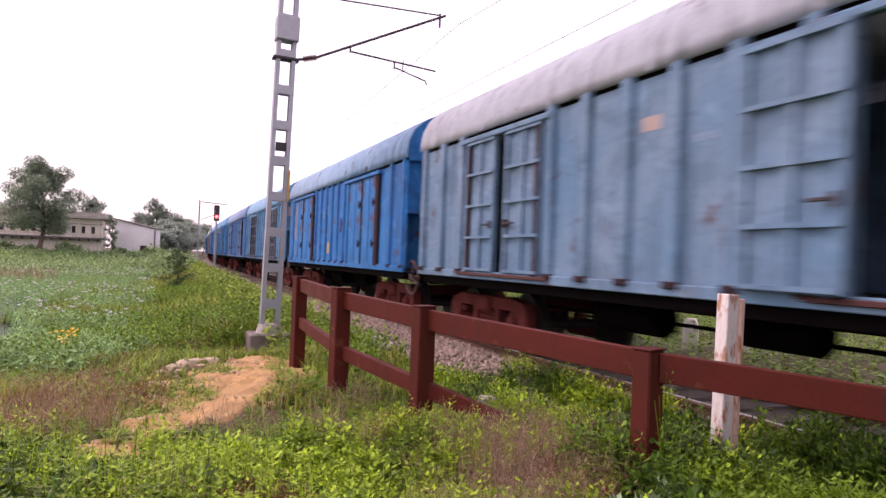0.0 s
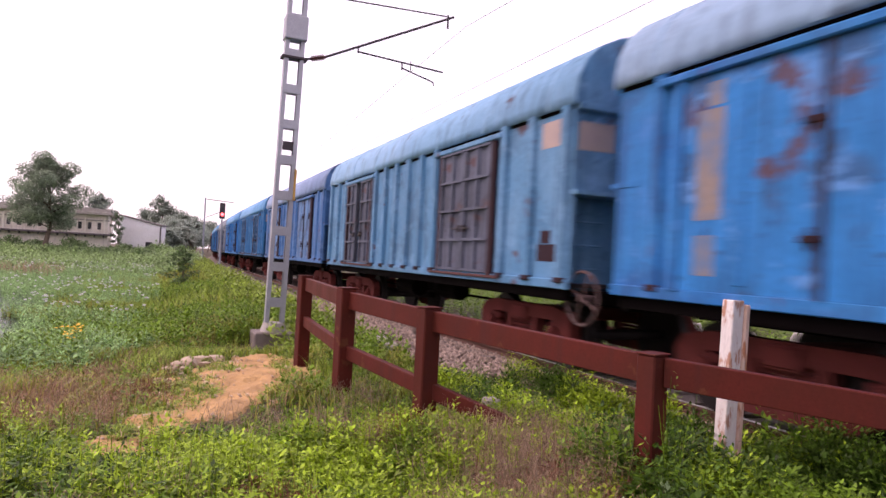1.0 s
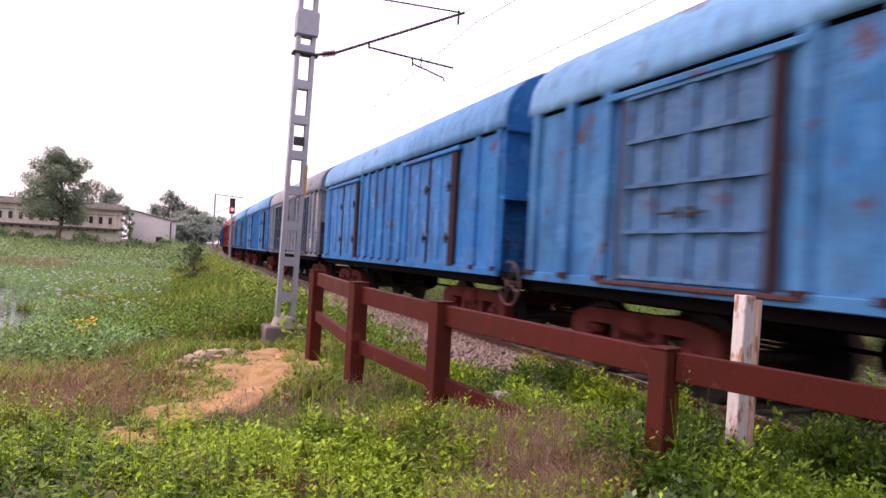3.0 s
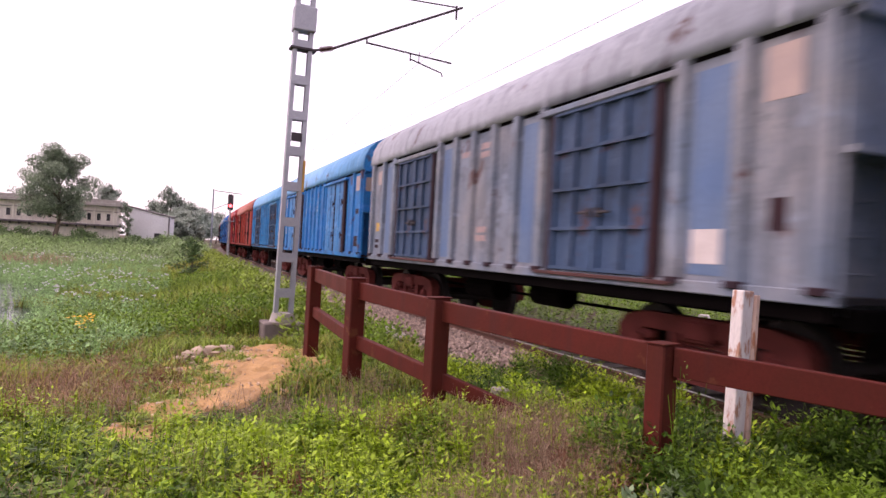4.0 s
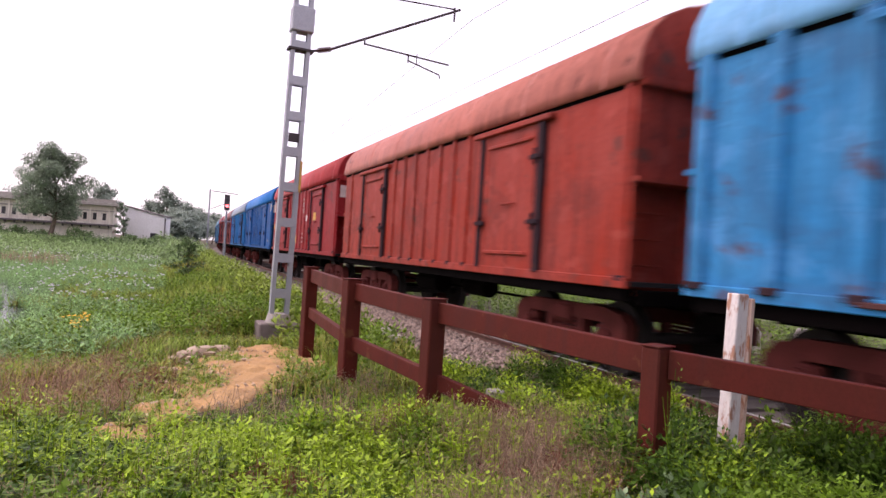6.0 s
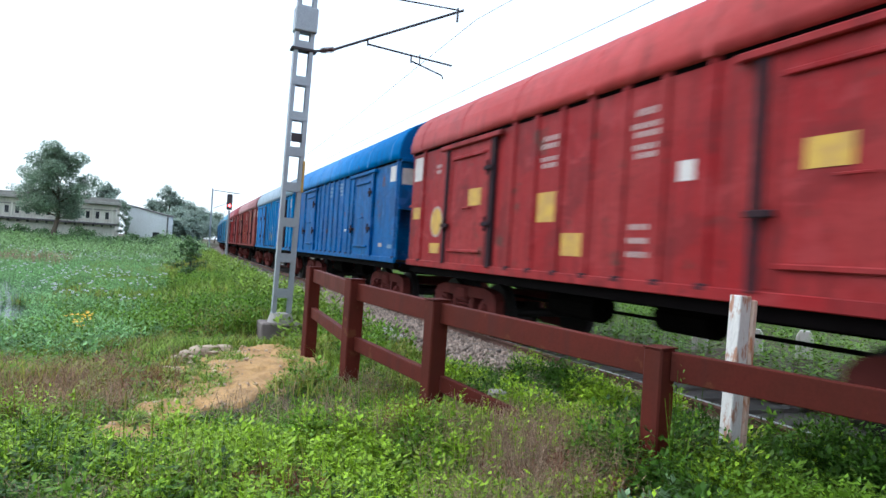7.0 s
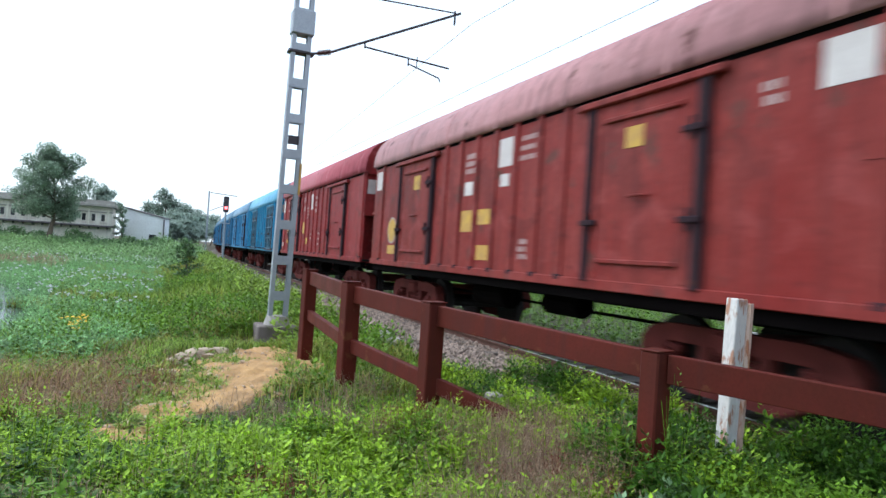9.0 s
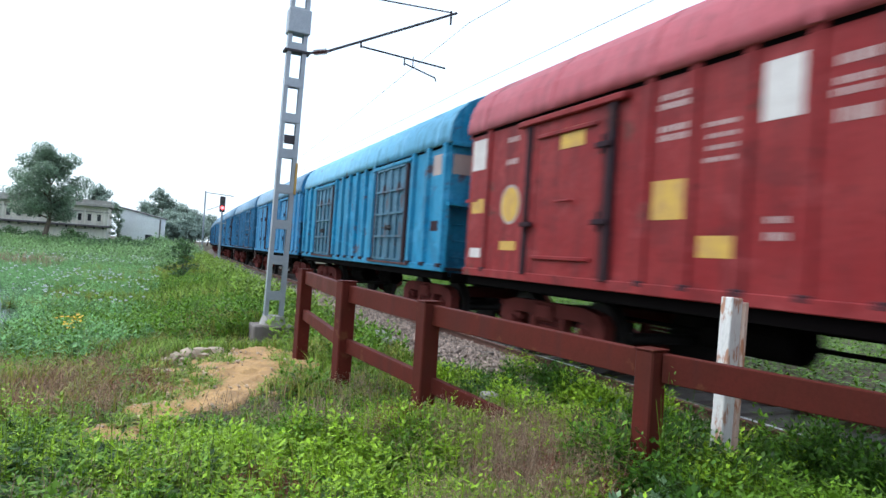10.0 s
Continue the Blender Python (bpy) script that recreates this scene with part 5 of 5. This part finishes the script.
def make_plants():
    # leafy weeds of the foreground, in clumps of three greens
    x, y = scatter(5200, -3.6, 4.4, 2.2, 9.0)
    front = y + 0.35 * x
    edge = 6.35 + 0.30 * np.sin(2 * x) + 0.2 * np.sin(5.3 * x)
    ok = rails_clear(x, y, 2.2) & (sandy(x, y) < 0.05) & (np.hypot(x, y) > 2.35) & (front > 2.4) & (front < edge + 0.9 * (x > 2.0))
    bare = np.minimum(np.hypot((x - 0.95) / 0.34, (y - 4.6) / 0.30), np.hypot((x - 2.7) / 0.55, (y - 4.5) / 0.6)) < 1
    x, y = x[ok & ~bare], y[ok & ~bare]
    f = patch(x, y) + rng.uniform(-0.10, 0.10, len(x))
    r = rng.uniform(0.07, 0.19, len(x))
    h = rng.uniform(0.10, 0.30, len(x)) * (0.55 + 0.9 * clump(x, y, 4.1, 2.2))
    for name, k, mat, label in (("leafy_weeds", f > 0.54, M_LEAF_Y, "dense bright green leafy weeds"), ("low_weeds", (f <= 0.54) & (f > 0.40), M_LEAF, "mid green leafy weeds"),
                                ("dark_weeds", f <= 0.40, M_LEAF_D, "dark green leafy weeds in clumps")):
        shrubs(name, x[k], y[k], r[k], h[k], 70, 0.056, 0.025, mat, label)
    x, y = scatter(2600, -3.2, 3.6, 2.3, 6.6)
    ok = (np.hypot(x, y) > 2.4) & (y + 0.35 * x < 6.5) & (sandy(x, y) < 0.05) & (clump(x, y, 3.3, 6.0) > 0.4) & rails_clear(x, y, 2.4)
    x, y = x[ok], y[ok]
    weeds("upright_weeds", x, y, rng.uniform(0.16, 0.36, len(x)), 20, 0.062, 0.024, M_LEAF_Y, "upright leafy shoots standing above the weeds", droop=0.15)
    x, y = scatter(9000, -3.6, 4.4, 2.2, 8.0)
    ok = (np.hypot(x, y) > 2.2) & (sandy(x, y) < 0.15) & rails_clear(x, y, 2.2)
    x, y = x[ok], y[ok]
    weeds("ground_cover", x, y, rng.uniform(0.03, 0.10, len(x)), 8, 0.05, 0.024, M_LEAF, "low leafy ground cover", droop=0.1)
    x, y = np.concatenate([rng.normal(0.42, 0.20, 70), rng.normal(1.2, 0.2, 30), rng.normal(0.0, 0.12, 20)]), np.concatenate([rng.normal(8.9, 0.35, 70), rng.normal(10.6, 0.25, 30), rng.normal(7.6, 0.3, 20)])
    ex, ey = scatter(1300, -0.6, 2.3, 6.3, 12.2)
    left = ex - np.interp(ey, [6, 7.5, 9, 11.5], [-0.2, 0.45, 0.85, 1.2])
    k = (np.abs(left + 0.05) < 0.22) | ((np.abs(left - 0.95) < 0.2) & (ey > 7.5))
    k &= rng.uniform(0, 1, len(ex)) < 0.55
    x, y = np.concatenate([x, ex[k]]), np.concatenate([y, ey[k]])
    shrubs("sand_tufts", x, y, rng.uniform(0.05, 0.13, len(x)), rng.uniform(0.06, 0.2, len(x)), 45, 0.06, 0.014, M_GRASS, "small green tufts growing in the sand")
    x, y = scatter(16000, -9.0, 4.3, -8.0, 2.6)
    ok = rails_clear(x, y, 2.3) & (np.hypot(x, y) > 0.5)
    x, y = x[ok], y[ok]
    weeds("verge_cover", x, y, rng.uniform(0.03, 0.14, len(x)), 7, 0.09, 0.035, M_LEAF, "low weeds on the trampled verge")
    x, y = scatter(9000, -12.0, -3.4, 2.0, 12.0)
    weeds("field_edge_weeds", x, y, rng.uniform(0.05, 0.25, len(x)), 9, 0.10, 0.035, M_LEAF, "leafy weeds at the edge of the field")
    # bushy weeds between the fence and the ballast, and the rank growth at the foot of the white post
    x, y = scatter(560, 3.3, 5.5, 3.2, 9.6)
    ok = rails_clear(x, y, 1.32) & (x > 3.2 + 0.16 * np.abs(y - 6.3)) & (y < 9.6 - 0.9 * np.abs(x - 4.6)) & ((clump(x, y, 2.9, 0.6) > 0.28) | (y < 5)) & (np.hypot(x - 4.17, y - 3.98) > 0.2)
    x, y = x[ok], y[ok]
    k = clump(x, y, 4.7, 2.0) + rng.uniform(-0.15, 0.15, len(x)) > 0.55
    r, h = rng.uniform(0.14, 0.27, len(x)), rng.uniform(0.22, 0.48, len(x))
    shrubs("bushy_weeds", x[k], y[k], r[k], h[k], 230, 0.060, 0.024, M_LEAF_Y, "bushy bright green weeds between fence and ballast")
    shrubs("shaded_bushy_weeds", x[~k], y[~k], r[~k], h[~k], 230, 0.060, 0.022, M_LEAF_D, "bushy dark green weeds between fence and ballast")
    x, y = scatter(980, 2.9, 5.7, 1.0, 4.3)
    ok = rails_clear(x, y, 1.08) & (np.hypot(x, y) > 3.4) & (np.hypot(x - 4.17, y - 3.98) > 0.16)
    x, y = x[ok], y[ok]
    k = clump(x, y, 3.1, 5.0) + rng.uniform(-0.1, 0.1, len(x)) > 0.60
    r, h = rng.uniform(0.12, 0.24, len(x)), rng.uniform(0.22, 0.52, len(x)) * (0.65 + 0.6 * clump(x, y, 2.3, 1.0)) * (1 + 0.25 * (x > 4.5))
    shrubs("tall_weeds", x[~k], y[~k], r[~k], h[~k], 170, 0.065, 0.026, M_LEAF_D, "tall dark leafy weeds round the fence")
    shrubs("tall_bright_weeds", x[k], y[k], r[k], h[k], 170, 0.062, 0.026, M_LEAF, "tall green leafy weeds round the fence")
    x, y = rng.normal(4.55, 0.18, 12), rng.normal(2.60, 0.2, 12)
    shrubs("broad_leaved_weeds", x, y, np.full(12, 0.2), np.full(12, 0.62), 34, 0.10, 0.065, M_LEAF_D, "dark broad-leaved weeds under the fence rail")
    x, y = scatter(36, 2.35, 3.05, 2.75, 3.35)
    shrubs("bluish_weeds", x, y, rng.uniform(0.10, 0.18, 36), rng.uniform(0.2, 0.36, 36), 70, 0.075, 0.036, M_LEAF_B, "grey-green broad-leaved weeds")
    x, y = rng.normal(3.17, 0.05, 8), rng.normal(3.45, 0.05, 8)
    weeds("climbing_weed", x, y, rng.uniform(0.45, 0.95, 8), 30, 0.075, 0.02, M_LEAF, "tall leafy weed standing against a fence post")
    # feathery dry plumes
    x, y = scatter(900, -2.4, 4.4, 3.0, 8.2)
    ok = (0.6 * clump(x, y, 2.3, 2.0) + 0.4 * clump(x, y, 5.1, 0.3) > 0.60) & rails_clear(x, y, 2.2) & (sandy(x, y) < 0.1) & (np.hypot(x, y) > 3.0)
    x, y = x[ok], y[ok]
    for cx, cy, r, n in ((2.70, 4.35, 0.40, 250), (2.95, 5.2, 0.36, 190), (2.2, 3.6, 0.28, 90), (3.5, 4.9, 0.35, 150), (1.7, 3.35, 0.22, 60), (3.9, 5.0, 0.3, 80)):
        x, y = np.concatenate([x, rng.normal(cx, r, n)]), np.concatenate([y, rng.normal(cy, r, n)])
    shrubs("dry_plumes", x, y, rng.uniform(0.08, 0.17, len(x)), rng.uniform(0.20, 0.42, len(x)), 170, 0.042, 0.0034, M_PLUME, "feathery grey-brown seed plumes", spread=1.6)
    x = np.concatenate([rng.normal(cx, r, n) for cx, cy, r, n in ((2.1, 5.7, 0.16, 26), (0.9, 4.5, 0.2, 26), (-0.15, 8.3, 0.2, 30), (-0.05, 8.9, 0.2, 24), (-1.2, 6.4, 0.25, 26), (3.2, 4.3, 0.22, 46), (2.75, 4.0, 0.25, 50))])
    y = np.concatenate([rng.normal(cy, r, n) for cx, cy, r, n in ((2.1, 5.7, 0.16, 26), (0.9, 4.5, 0.2, 26), (-0.15, 8.3, 0.2, 30), (-0.05, 8.9, 0.2, 24), (-1.2, 6.4, 0.25, 26), (3.2, 4.3, 0.22, 46), (2.75, 4.0, 0.25, 50))])
    shrubs("red_brown_plumes", x, y, rng.uniform(0.08, 0.16, len(x)), rng.uniform(0.15, 0.32, len(x)), 150, 0.042, 0.0045, M_MAROON, "red-brown seed heads among the weeds", spread=1.6)
    x, y = scatter(1500, -3.0, 0.5, 6.2, 12.0)
    belt = np.exp(-((x - np.interp(y, [6.2, 8, 10, 12], [-1.1, -0.75, -0.8, -0.5])) / 0.62) ** 2)
    ok = (rng.uniform(0, 1, len(x)) < 0.62 * belt) & (sandy(x, y) < 0.1)
    x, y = x[ok], y[ok]
    shrubs("dry_tussocks", x, y, rng.uniform(0.10, 0.22, len(x)), rng.uniform(0.14, 0.32, len(x)), 130, 0.055, 0.0055, M_DRY, "dry brown tussocks beside the path", "grass", 1.4)
    # green and dry grass over bank and shoulder
    x, y = scatter(120000, -6.0, 5.2, 3.0, 24)
    ok = rails_clear(x, y, 2.45) & (sandy(x, y) < 0.5 * rng.uniform(0, 1, len(x)) ** 3) & (np.hypot(x - 2.66, y - 15.2) > 0.75) & (np.hypot(x - 0.8, y - 11.2) > 0.6) & ((y > 7.2) | (rng.uniform(0, 1, len(x)) < 0.10)) & (np.hypot(x, y) > 2.5) & ~pool(x, y, 1.3)
    x, y = x[ok], y[ok]
    tone = clump(x, y, 1.1, 1.3) + 0.4 * clump(x, y, 3.7, 0.2) + rng.uniform(-0.25, 0.25, len(x))
    dry = tone > 1.02
    band = np.exp(-((x - np.interp(y, [7, 12, 18], [-1.2, -0.6, 0.2])) / 0.7) ** 2) * (y > 6) * (y < 16)
    dry |= rng.uniform(0, 1, len(x)) < 0.40 * band
    olive = ~dry & (tone > 0.74)
    green = ~dry & ~olive
    h = rng.uniform(0.06, 0.24, len(x)) * (0.5 + clump(x, y, 2.1, 3.1))
    grass("green_grass", x[green], y[green], h[green], 0.005 + 0.0004 * y[green], M_GRASS, "rough green grass on the bank", 0.9)
    grass("olive_grass", x[olive], y[olive], h[olive], 0.005 + 0.0004 * y[olive], M_OLIVE, "yellowing olive grass on the bank", 0.9)
    grass("dry_grass", x[dry], y[dry], h[dry] * rng.uniform(0.5, 1.2, dry.sum()), 0.003 + 0.0003 * y[dry], M_DRY, "dry brown grass along the path", 0.9)
    x, y = scatter(2600, -2.2, 4.3, 7.5, 30)
    ok = rails_clear(x, y, 2.5) & (sandy(x, y) < 0.03) & (np.hypot(x - 2.66, y - 14.9) > 1.0) & (clump(x, y, 1.7, 3) + 0.3 * (x > 2.4) > 0.50)
    x, y = x[ok], y[ok]
    k = rng.uniform(0, 1, len(x)) + 0.5 * clump(x, y, 0.9, 2.0) > 0.72
    r, h = rng.uniform(0.10, 0.30, len(x)), rng.uniform(0.10, 0.36, len(x))
    shrubs("bank_clumps", x[k], y[k], r[k], h[k], 60, 0.075, 0.030, M_LEAF, "small leafy clumps on the bank")
    shrubs("olive_clumps", x[~k], y[~k], r[~k], h[~k], 60, 0.070, 0.022, M_OLIVE, "yellow-green clumps on the bank")
    x, y = scatter(60000, -4, 7.0, 22, 75)
    ok = rails_clear(x, y, 2.5) & ~pool(x, y, 1.3)
    x, y = x[ok], y[ok]
    k = clump(x, y, 0.5, 1.0) + rng.uniform(-0.2, 0.2, len(x)) > 0.55
    grass("bank_grass", x[~k], y[~k], rng.uniform(0.15, 0.5, (~k).sum()), np.full((~k).sum(), 0.022), M_GRASS, "long green grass on the embankment", 0.8)
    grass("bank_olive_grass", x[k], y[k], rng.uniform(0.15, 0.45, k.sum()), np.full(k.sum(), 0.020), M_OLIVE, "yellowing long grass on the embankment", 0.8)
    # weeds on the shoulder and bank farther on
    x, y = scatter(5200, -2.5, 4.6, 9, 34)
    ok = rails_clear(x, y, 2.35) & (sandy(x, y) < 0.05) & (np.hypot(x - 2.66, y - 14.9) > 1.2) & (clump(x, y, 0.8, 3) > 0.46)
    x, y = x[ok], y[ok]
    weeds("bank_weeds", x, y, rng.uniform(0.2, 0.55, len(x)), 14, 0.14, 0.06, M_LEAF, "leafy weeds on the embankment")
    x, y = scatter(4200, 2.4, 8.0, 14, 90)
    off = x - track_x(y)
    ok = (off < -2.4) & (off > -4.2)
    x, y = x[ok], y[ok]
    weeds("shoulder_weeds", x, y, rng.uniform(0.35, 0.75, len(x)), 14, 0.22, 0.10, M_GRASS, "tall weeds beside the track")
    # marsh of broad leaves with white flowers
    x, y = scatter(38000, -34, 1.2, 12, 62)
    off = x - track_x(y)
    ok = (off < -6.9 + 0.4 * np.sin(0.9 * y)) & (x > -0.62 * y + 2) & (0.6 * clump(x, y, 0.55, 5.0) + 0.4 * clump(x, y, 1.9, 2.0) > 0.3)
    ok &= ~pool(x, y)
    x, y = x[ok], y[ok]
    weeds("marsh_plants", x, y, rng.uniform(0.2, 0.6, len(x)) * (0.4 + 1.2 * clump(x, y, 1.3, 0.2)), 17, 0.145, 0.05, M_MARSH, "broad-leaved marsh plants in the wet field", droop=0.25)
    k = (rng.uniform(0, 1, len(x)) < 0.11) & (clump(x, y, 0.4, 1.0) > 0.45)
    fx, fy = x[k], y[k]
    p = on_land(fx, fy) + np.stack([0 * fx, 0 * fx, rng.uniform(0.5, 0.85, len(fx))], 1)
    n = len(fx)
    v = np.concatenate([leaf_quads(p, np.full(n, a) + rng.uniform(-.3, .3, n), np.full(n, 1.0), np.full(n, 0.085), np.full(n, 0.075)) for a in (0, 1.57, 3.14, 4.71)])
    tagged(raw("white_flowers", v, quads(len(v) // 4), M_PETAL), "small white flowers over the marsh", "flowers", kind="stuff")
    c = np.array([(-1.25, 14.6, 0.0)]) + rng.normal(0, 0.10, (26, 3)) * np.array([1, 1, 0.9])
    c[:, 2] += land(-1.25, 14.6) + 0.5
    v = leaf_quads(c, rng.uniform(0, 6.28, 26), rng.uniform(-0.3, 0.8, 26), np.full(26, 0.10), np.full(26, 0.09))
    tagged(raw("yellow_flowers", v, quads(26), M_YFLOWER), "cluster of yellow flowers", "flowers", kind="stuff")
    x, y = scatter(7000, -32, -5.5, 46, 60)
    ok = rng.uniform(0, 1, len(x)) < np.exp(-((y - 53 - 0.25 * x - 4) / 4.0) ** 2)
    grass("tan_field_grass", x[ok], y[ok], rng.uniform(0.5, 0.95, ok.sum()), np.full(ok.sum(), 0.035), M_PLUME, "dry tan grass strip across the field", 0.8)
    # scrub in front of the buildings and beside the line
    x, y = scatter(170, -24, 2.0, 78, 92)
    shrubs("field_scrub", x, y, rng.uniform(0.5, 1.4, 170), rng.uniform(0.4, 1.3, 170), 160, 0.26, 0.15, M_BUSH, "low dark green scrub in front of the buildings", "bushes")
    x, y = scatter(70, 1.0, 5.4, 66, 100)
    ok = x < track_x(y) - 3.4
    x, y = x[ok], y[ok]
    shrubs("line_scrub", x, y, rng.uniform(0.6, 1.3, len(x)), rng.uniform(0.8, 2.3, len(x)), 260, 0.24, 0.13, M_BUSHY, "light green scrub beside the line", "bushes")
    # far fields and the far side of the line
    x, y = scatter(26000, -60, 2, 55, 100)
    ok = x < track_x(y) - 5
    x, y = x[ok], y[ok]
    weeds("field_plants", x, y, rng.uniform(0.2, 0.6, len(x)) * (0.4 + 1.3 * clump(x, y, 0.35, 1.0)), 9, 0.4, 0.18, M_BUSHY, "rank green growth in the far field")
    x, y = scatter(5200, 9.4, 20.5, -4, 46)
    ok = (x > track_x(y) + 2.6) & (x < track_x(y) + 13.8)
    x, y = x[ok], y[ok]
    weeds("trackside_weeds", x, y, rng.uniform(0.2, 0.95, len(x)) * (0.35 + 1.1 * clump(x, y, 1.7, 0.6)), 16, 0.15, 0.07, M_LEAF, "leafy weeds beyond the track", droop=0.15)
    w = raw("pond_water", np.array([(-40, 14, -0.98), (-2.6, 14, -0.98), (-2.6, 40, -0.98), (-40, 40, -0.98)], float), np.array([[0, 1, 2, 3]]), M_WATER)
    tagged(w, "still grey water among the marsh plants", "water", kind="structure")


def tree(name, x, y, z, h, crown, seed, leaf, mat, label, count, trunk_r=0.22, low=0.3, group=""):
    """Tapered trunk and limbs, with clumps of small leaves round the limb ends."""
    r = np.random.default_rng(seed)
    t = new(name)
    t.location = (x, y, z)
    bm = B()
    fork = h * low
    rod(bm, (0, 0, -0.3), (0.05 * h, 0, fork), trunk_r, trunk_r * 0.7, seg=9)
    rod(bm, (0.05 * h, 0, fork), (0.02 * h, 0.02 * h, h * 0.8), trunk_r * 0.7, trunk_r * 0.2, seg=7)
    tips = []
    for i in range(16):
        a = i * 2.4 + r.uniform(-0.4, 0.4)
        zz = h * (low + (0.95 - low) * (i + 0.5) / 16)
        reach = crown * (0.55 + 0.5 * math.sin(math.pi * min(1, (i + 2.5) / 16))) * r.uniform(0.65, 1.1)
        start = Vector((0.04 * h, 0.01 * h, zz * 0.82))
        end = Vector((math.cos(a) * reach, math.sin(a) * reach, zz + 0.05 * h))
        rod(bm, start, end, trunk_r * 0.28, trunk_r * 0.06, seg=5)
        tips += [end, start.lerp(end, 0.55) + Vector((0, 0, 0.04 * h))]
    part("trunk", bm, M_TRUNK, t, "brown bark trunk and limbs")
    tips = np.array([tuple(v) for v in tips])
    d = r.normal(0, 1, (count, 3))
    d /= np.linalg.norm(d, axis=1)[:, None]
    c = tips[r.integers(0, len(tips), count)] + d * (r.uniform(0.1, 1, (count, 1)) ** 0.4) * np.array([0.36, 0.36, 0.25]) * crown
    v = leaf_quads(c, r.uniform(0, 6.28, count), r.uniform(-0.9, 0.9, count), r.uniform(0.7, 1.3, count) * leaf, r.uniform(0.6, 1.0, count) * leaf * 0.7)
    raw("crown", v, quads(count), mat, t)
    tagged(t, label, "tree", group)


def make_trees():
    tree("broadleaf_tree", -10.3, 82.9, 0.3, 9.8, 3.5, 3, 0.24, M_TREE, "dark green broadleaf tree in front of the long building", 30000, 0.3, 0.24)
    for i, (x, h) in enumerate(((-14.5, 1.3), (-12.0, 1.0), (-8.6, 1.5), (-7.4, 1.1), (-2.6, 1.0), (0.6, 1.2), (-16.5, 1.4))):
        tree("bush", x, 91.0 + 0.5 * (i % 3), 0.35, h, 1.1, 60 + i, 0.28, M_BUSH, "low green bush in front of the buildings", 700, 0.05, 0.05, "bushes by the buildings")
    tree("broadleaf_tree", -3.85, 94.6, 0.4, 4.9, 0.75, 9, 0.28, M_TREE, "small climbing greenery between the buildings", 1500, 0.12, 0.15)
    # trees farther back take the leaf colour paled for haze
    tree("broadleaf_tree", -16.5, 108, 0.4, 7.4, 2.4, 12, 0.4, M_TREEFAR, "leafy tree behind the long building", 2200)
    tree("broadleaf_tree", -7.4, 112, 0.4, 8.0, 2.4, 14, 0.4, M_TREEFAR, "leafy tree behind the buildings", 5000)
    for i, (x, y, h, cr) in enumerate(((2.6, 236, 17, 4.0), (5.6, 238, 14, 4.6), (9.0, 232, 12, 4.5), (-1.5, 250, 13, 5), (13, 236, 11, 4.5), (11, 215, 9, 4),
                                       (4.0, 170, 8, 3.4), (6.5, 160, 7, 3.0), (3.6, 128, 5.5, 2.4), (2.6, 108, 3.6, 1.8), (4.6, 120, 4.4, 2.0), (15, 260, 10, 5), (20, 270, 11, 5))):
        tree("distant_tree", x, y, 0.2, h, cr, 40 + i, 0.8 if y > 200 else 0.5, M_TREEFAR, "distant tree beside the line, leaf colour paled for haze", 3600, 0.3, 0.2, "distant trees")
    tree("bush", 1.45, 34.2, float(land(1.45, 34.2)), 2.1, 0.66, 77, 0.15, M_BUSH, "small dark green conical bush on the bank", 1500, 0.05, 0.1)


make_sand()
make_plants()
make_trees()


# ---- what moves ----
def motions():
    def wagon_pose(n, t):
        y = LEAD + PITCH * n + L2 - SPEED * t - float(np.interp(t, [0, 1, 2, 4.5, 5.5, 7, 7.5, 8, 8.5, 9, 9.5, 10], [0.1, 0.2, 0.3, 0.5, 0.40, 0.2, 0.1, 0.3, 0.2, 0.1, 0.1, 0.1]))
        return pose(track_x(y), y, 0, 0, 0, -math.degrees(BEND * y))

    spin = [(i / 30.0, math.degrees(SPEED * i / 30.0 / 0.5)) for i in range(301)]
    keyed = {}
    for n, w in TRAIN.items():
        walk(w, [(t, wagon_pose(n, t)) for t in (0, 1, 2, 3, 4.5, 5.5, 7, 7.5, 8, 8.5, 9, 9.5, 10)])
        for bogie in [o for o in w.children if o.name.startswith("bogie")]:
            for ws in [o for o in bogie.children if o.name.startswith("wheelset")]:
                end = ws.location.y > 0
                if end not in keyed:
                    at = tuple(ws.location)
                    walk(ws, [(t, pose(*at, a % 360, 0, 0)) for t, a in spin])
                    keyed[end] = ws.animation_data
                else:
                    ws.rotation_mode = "QUATERNION"
                    ws.animation_data_create()
                    ws.animation_data.action = keyed[end].action
                    ws.animation_data.action_slot = keyed[end].action_slot


motions()
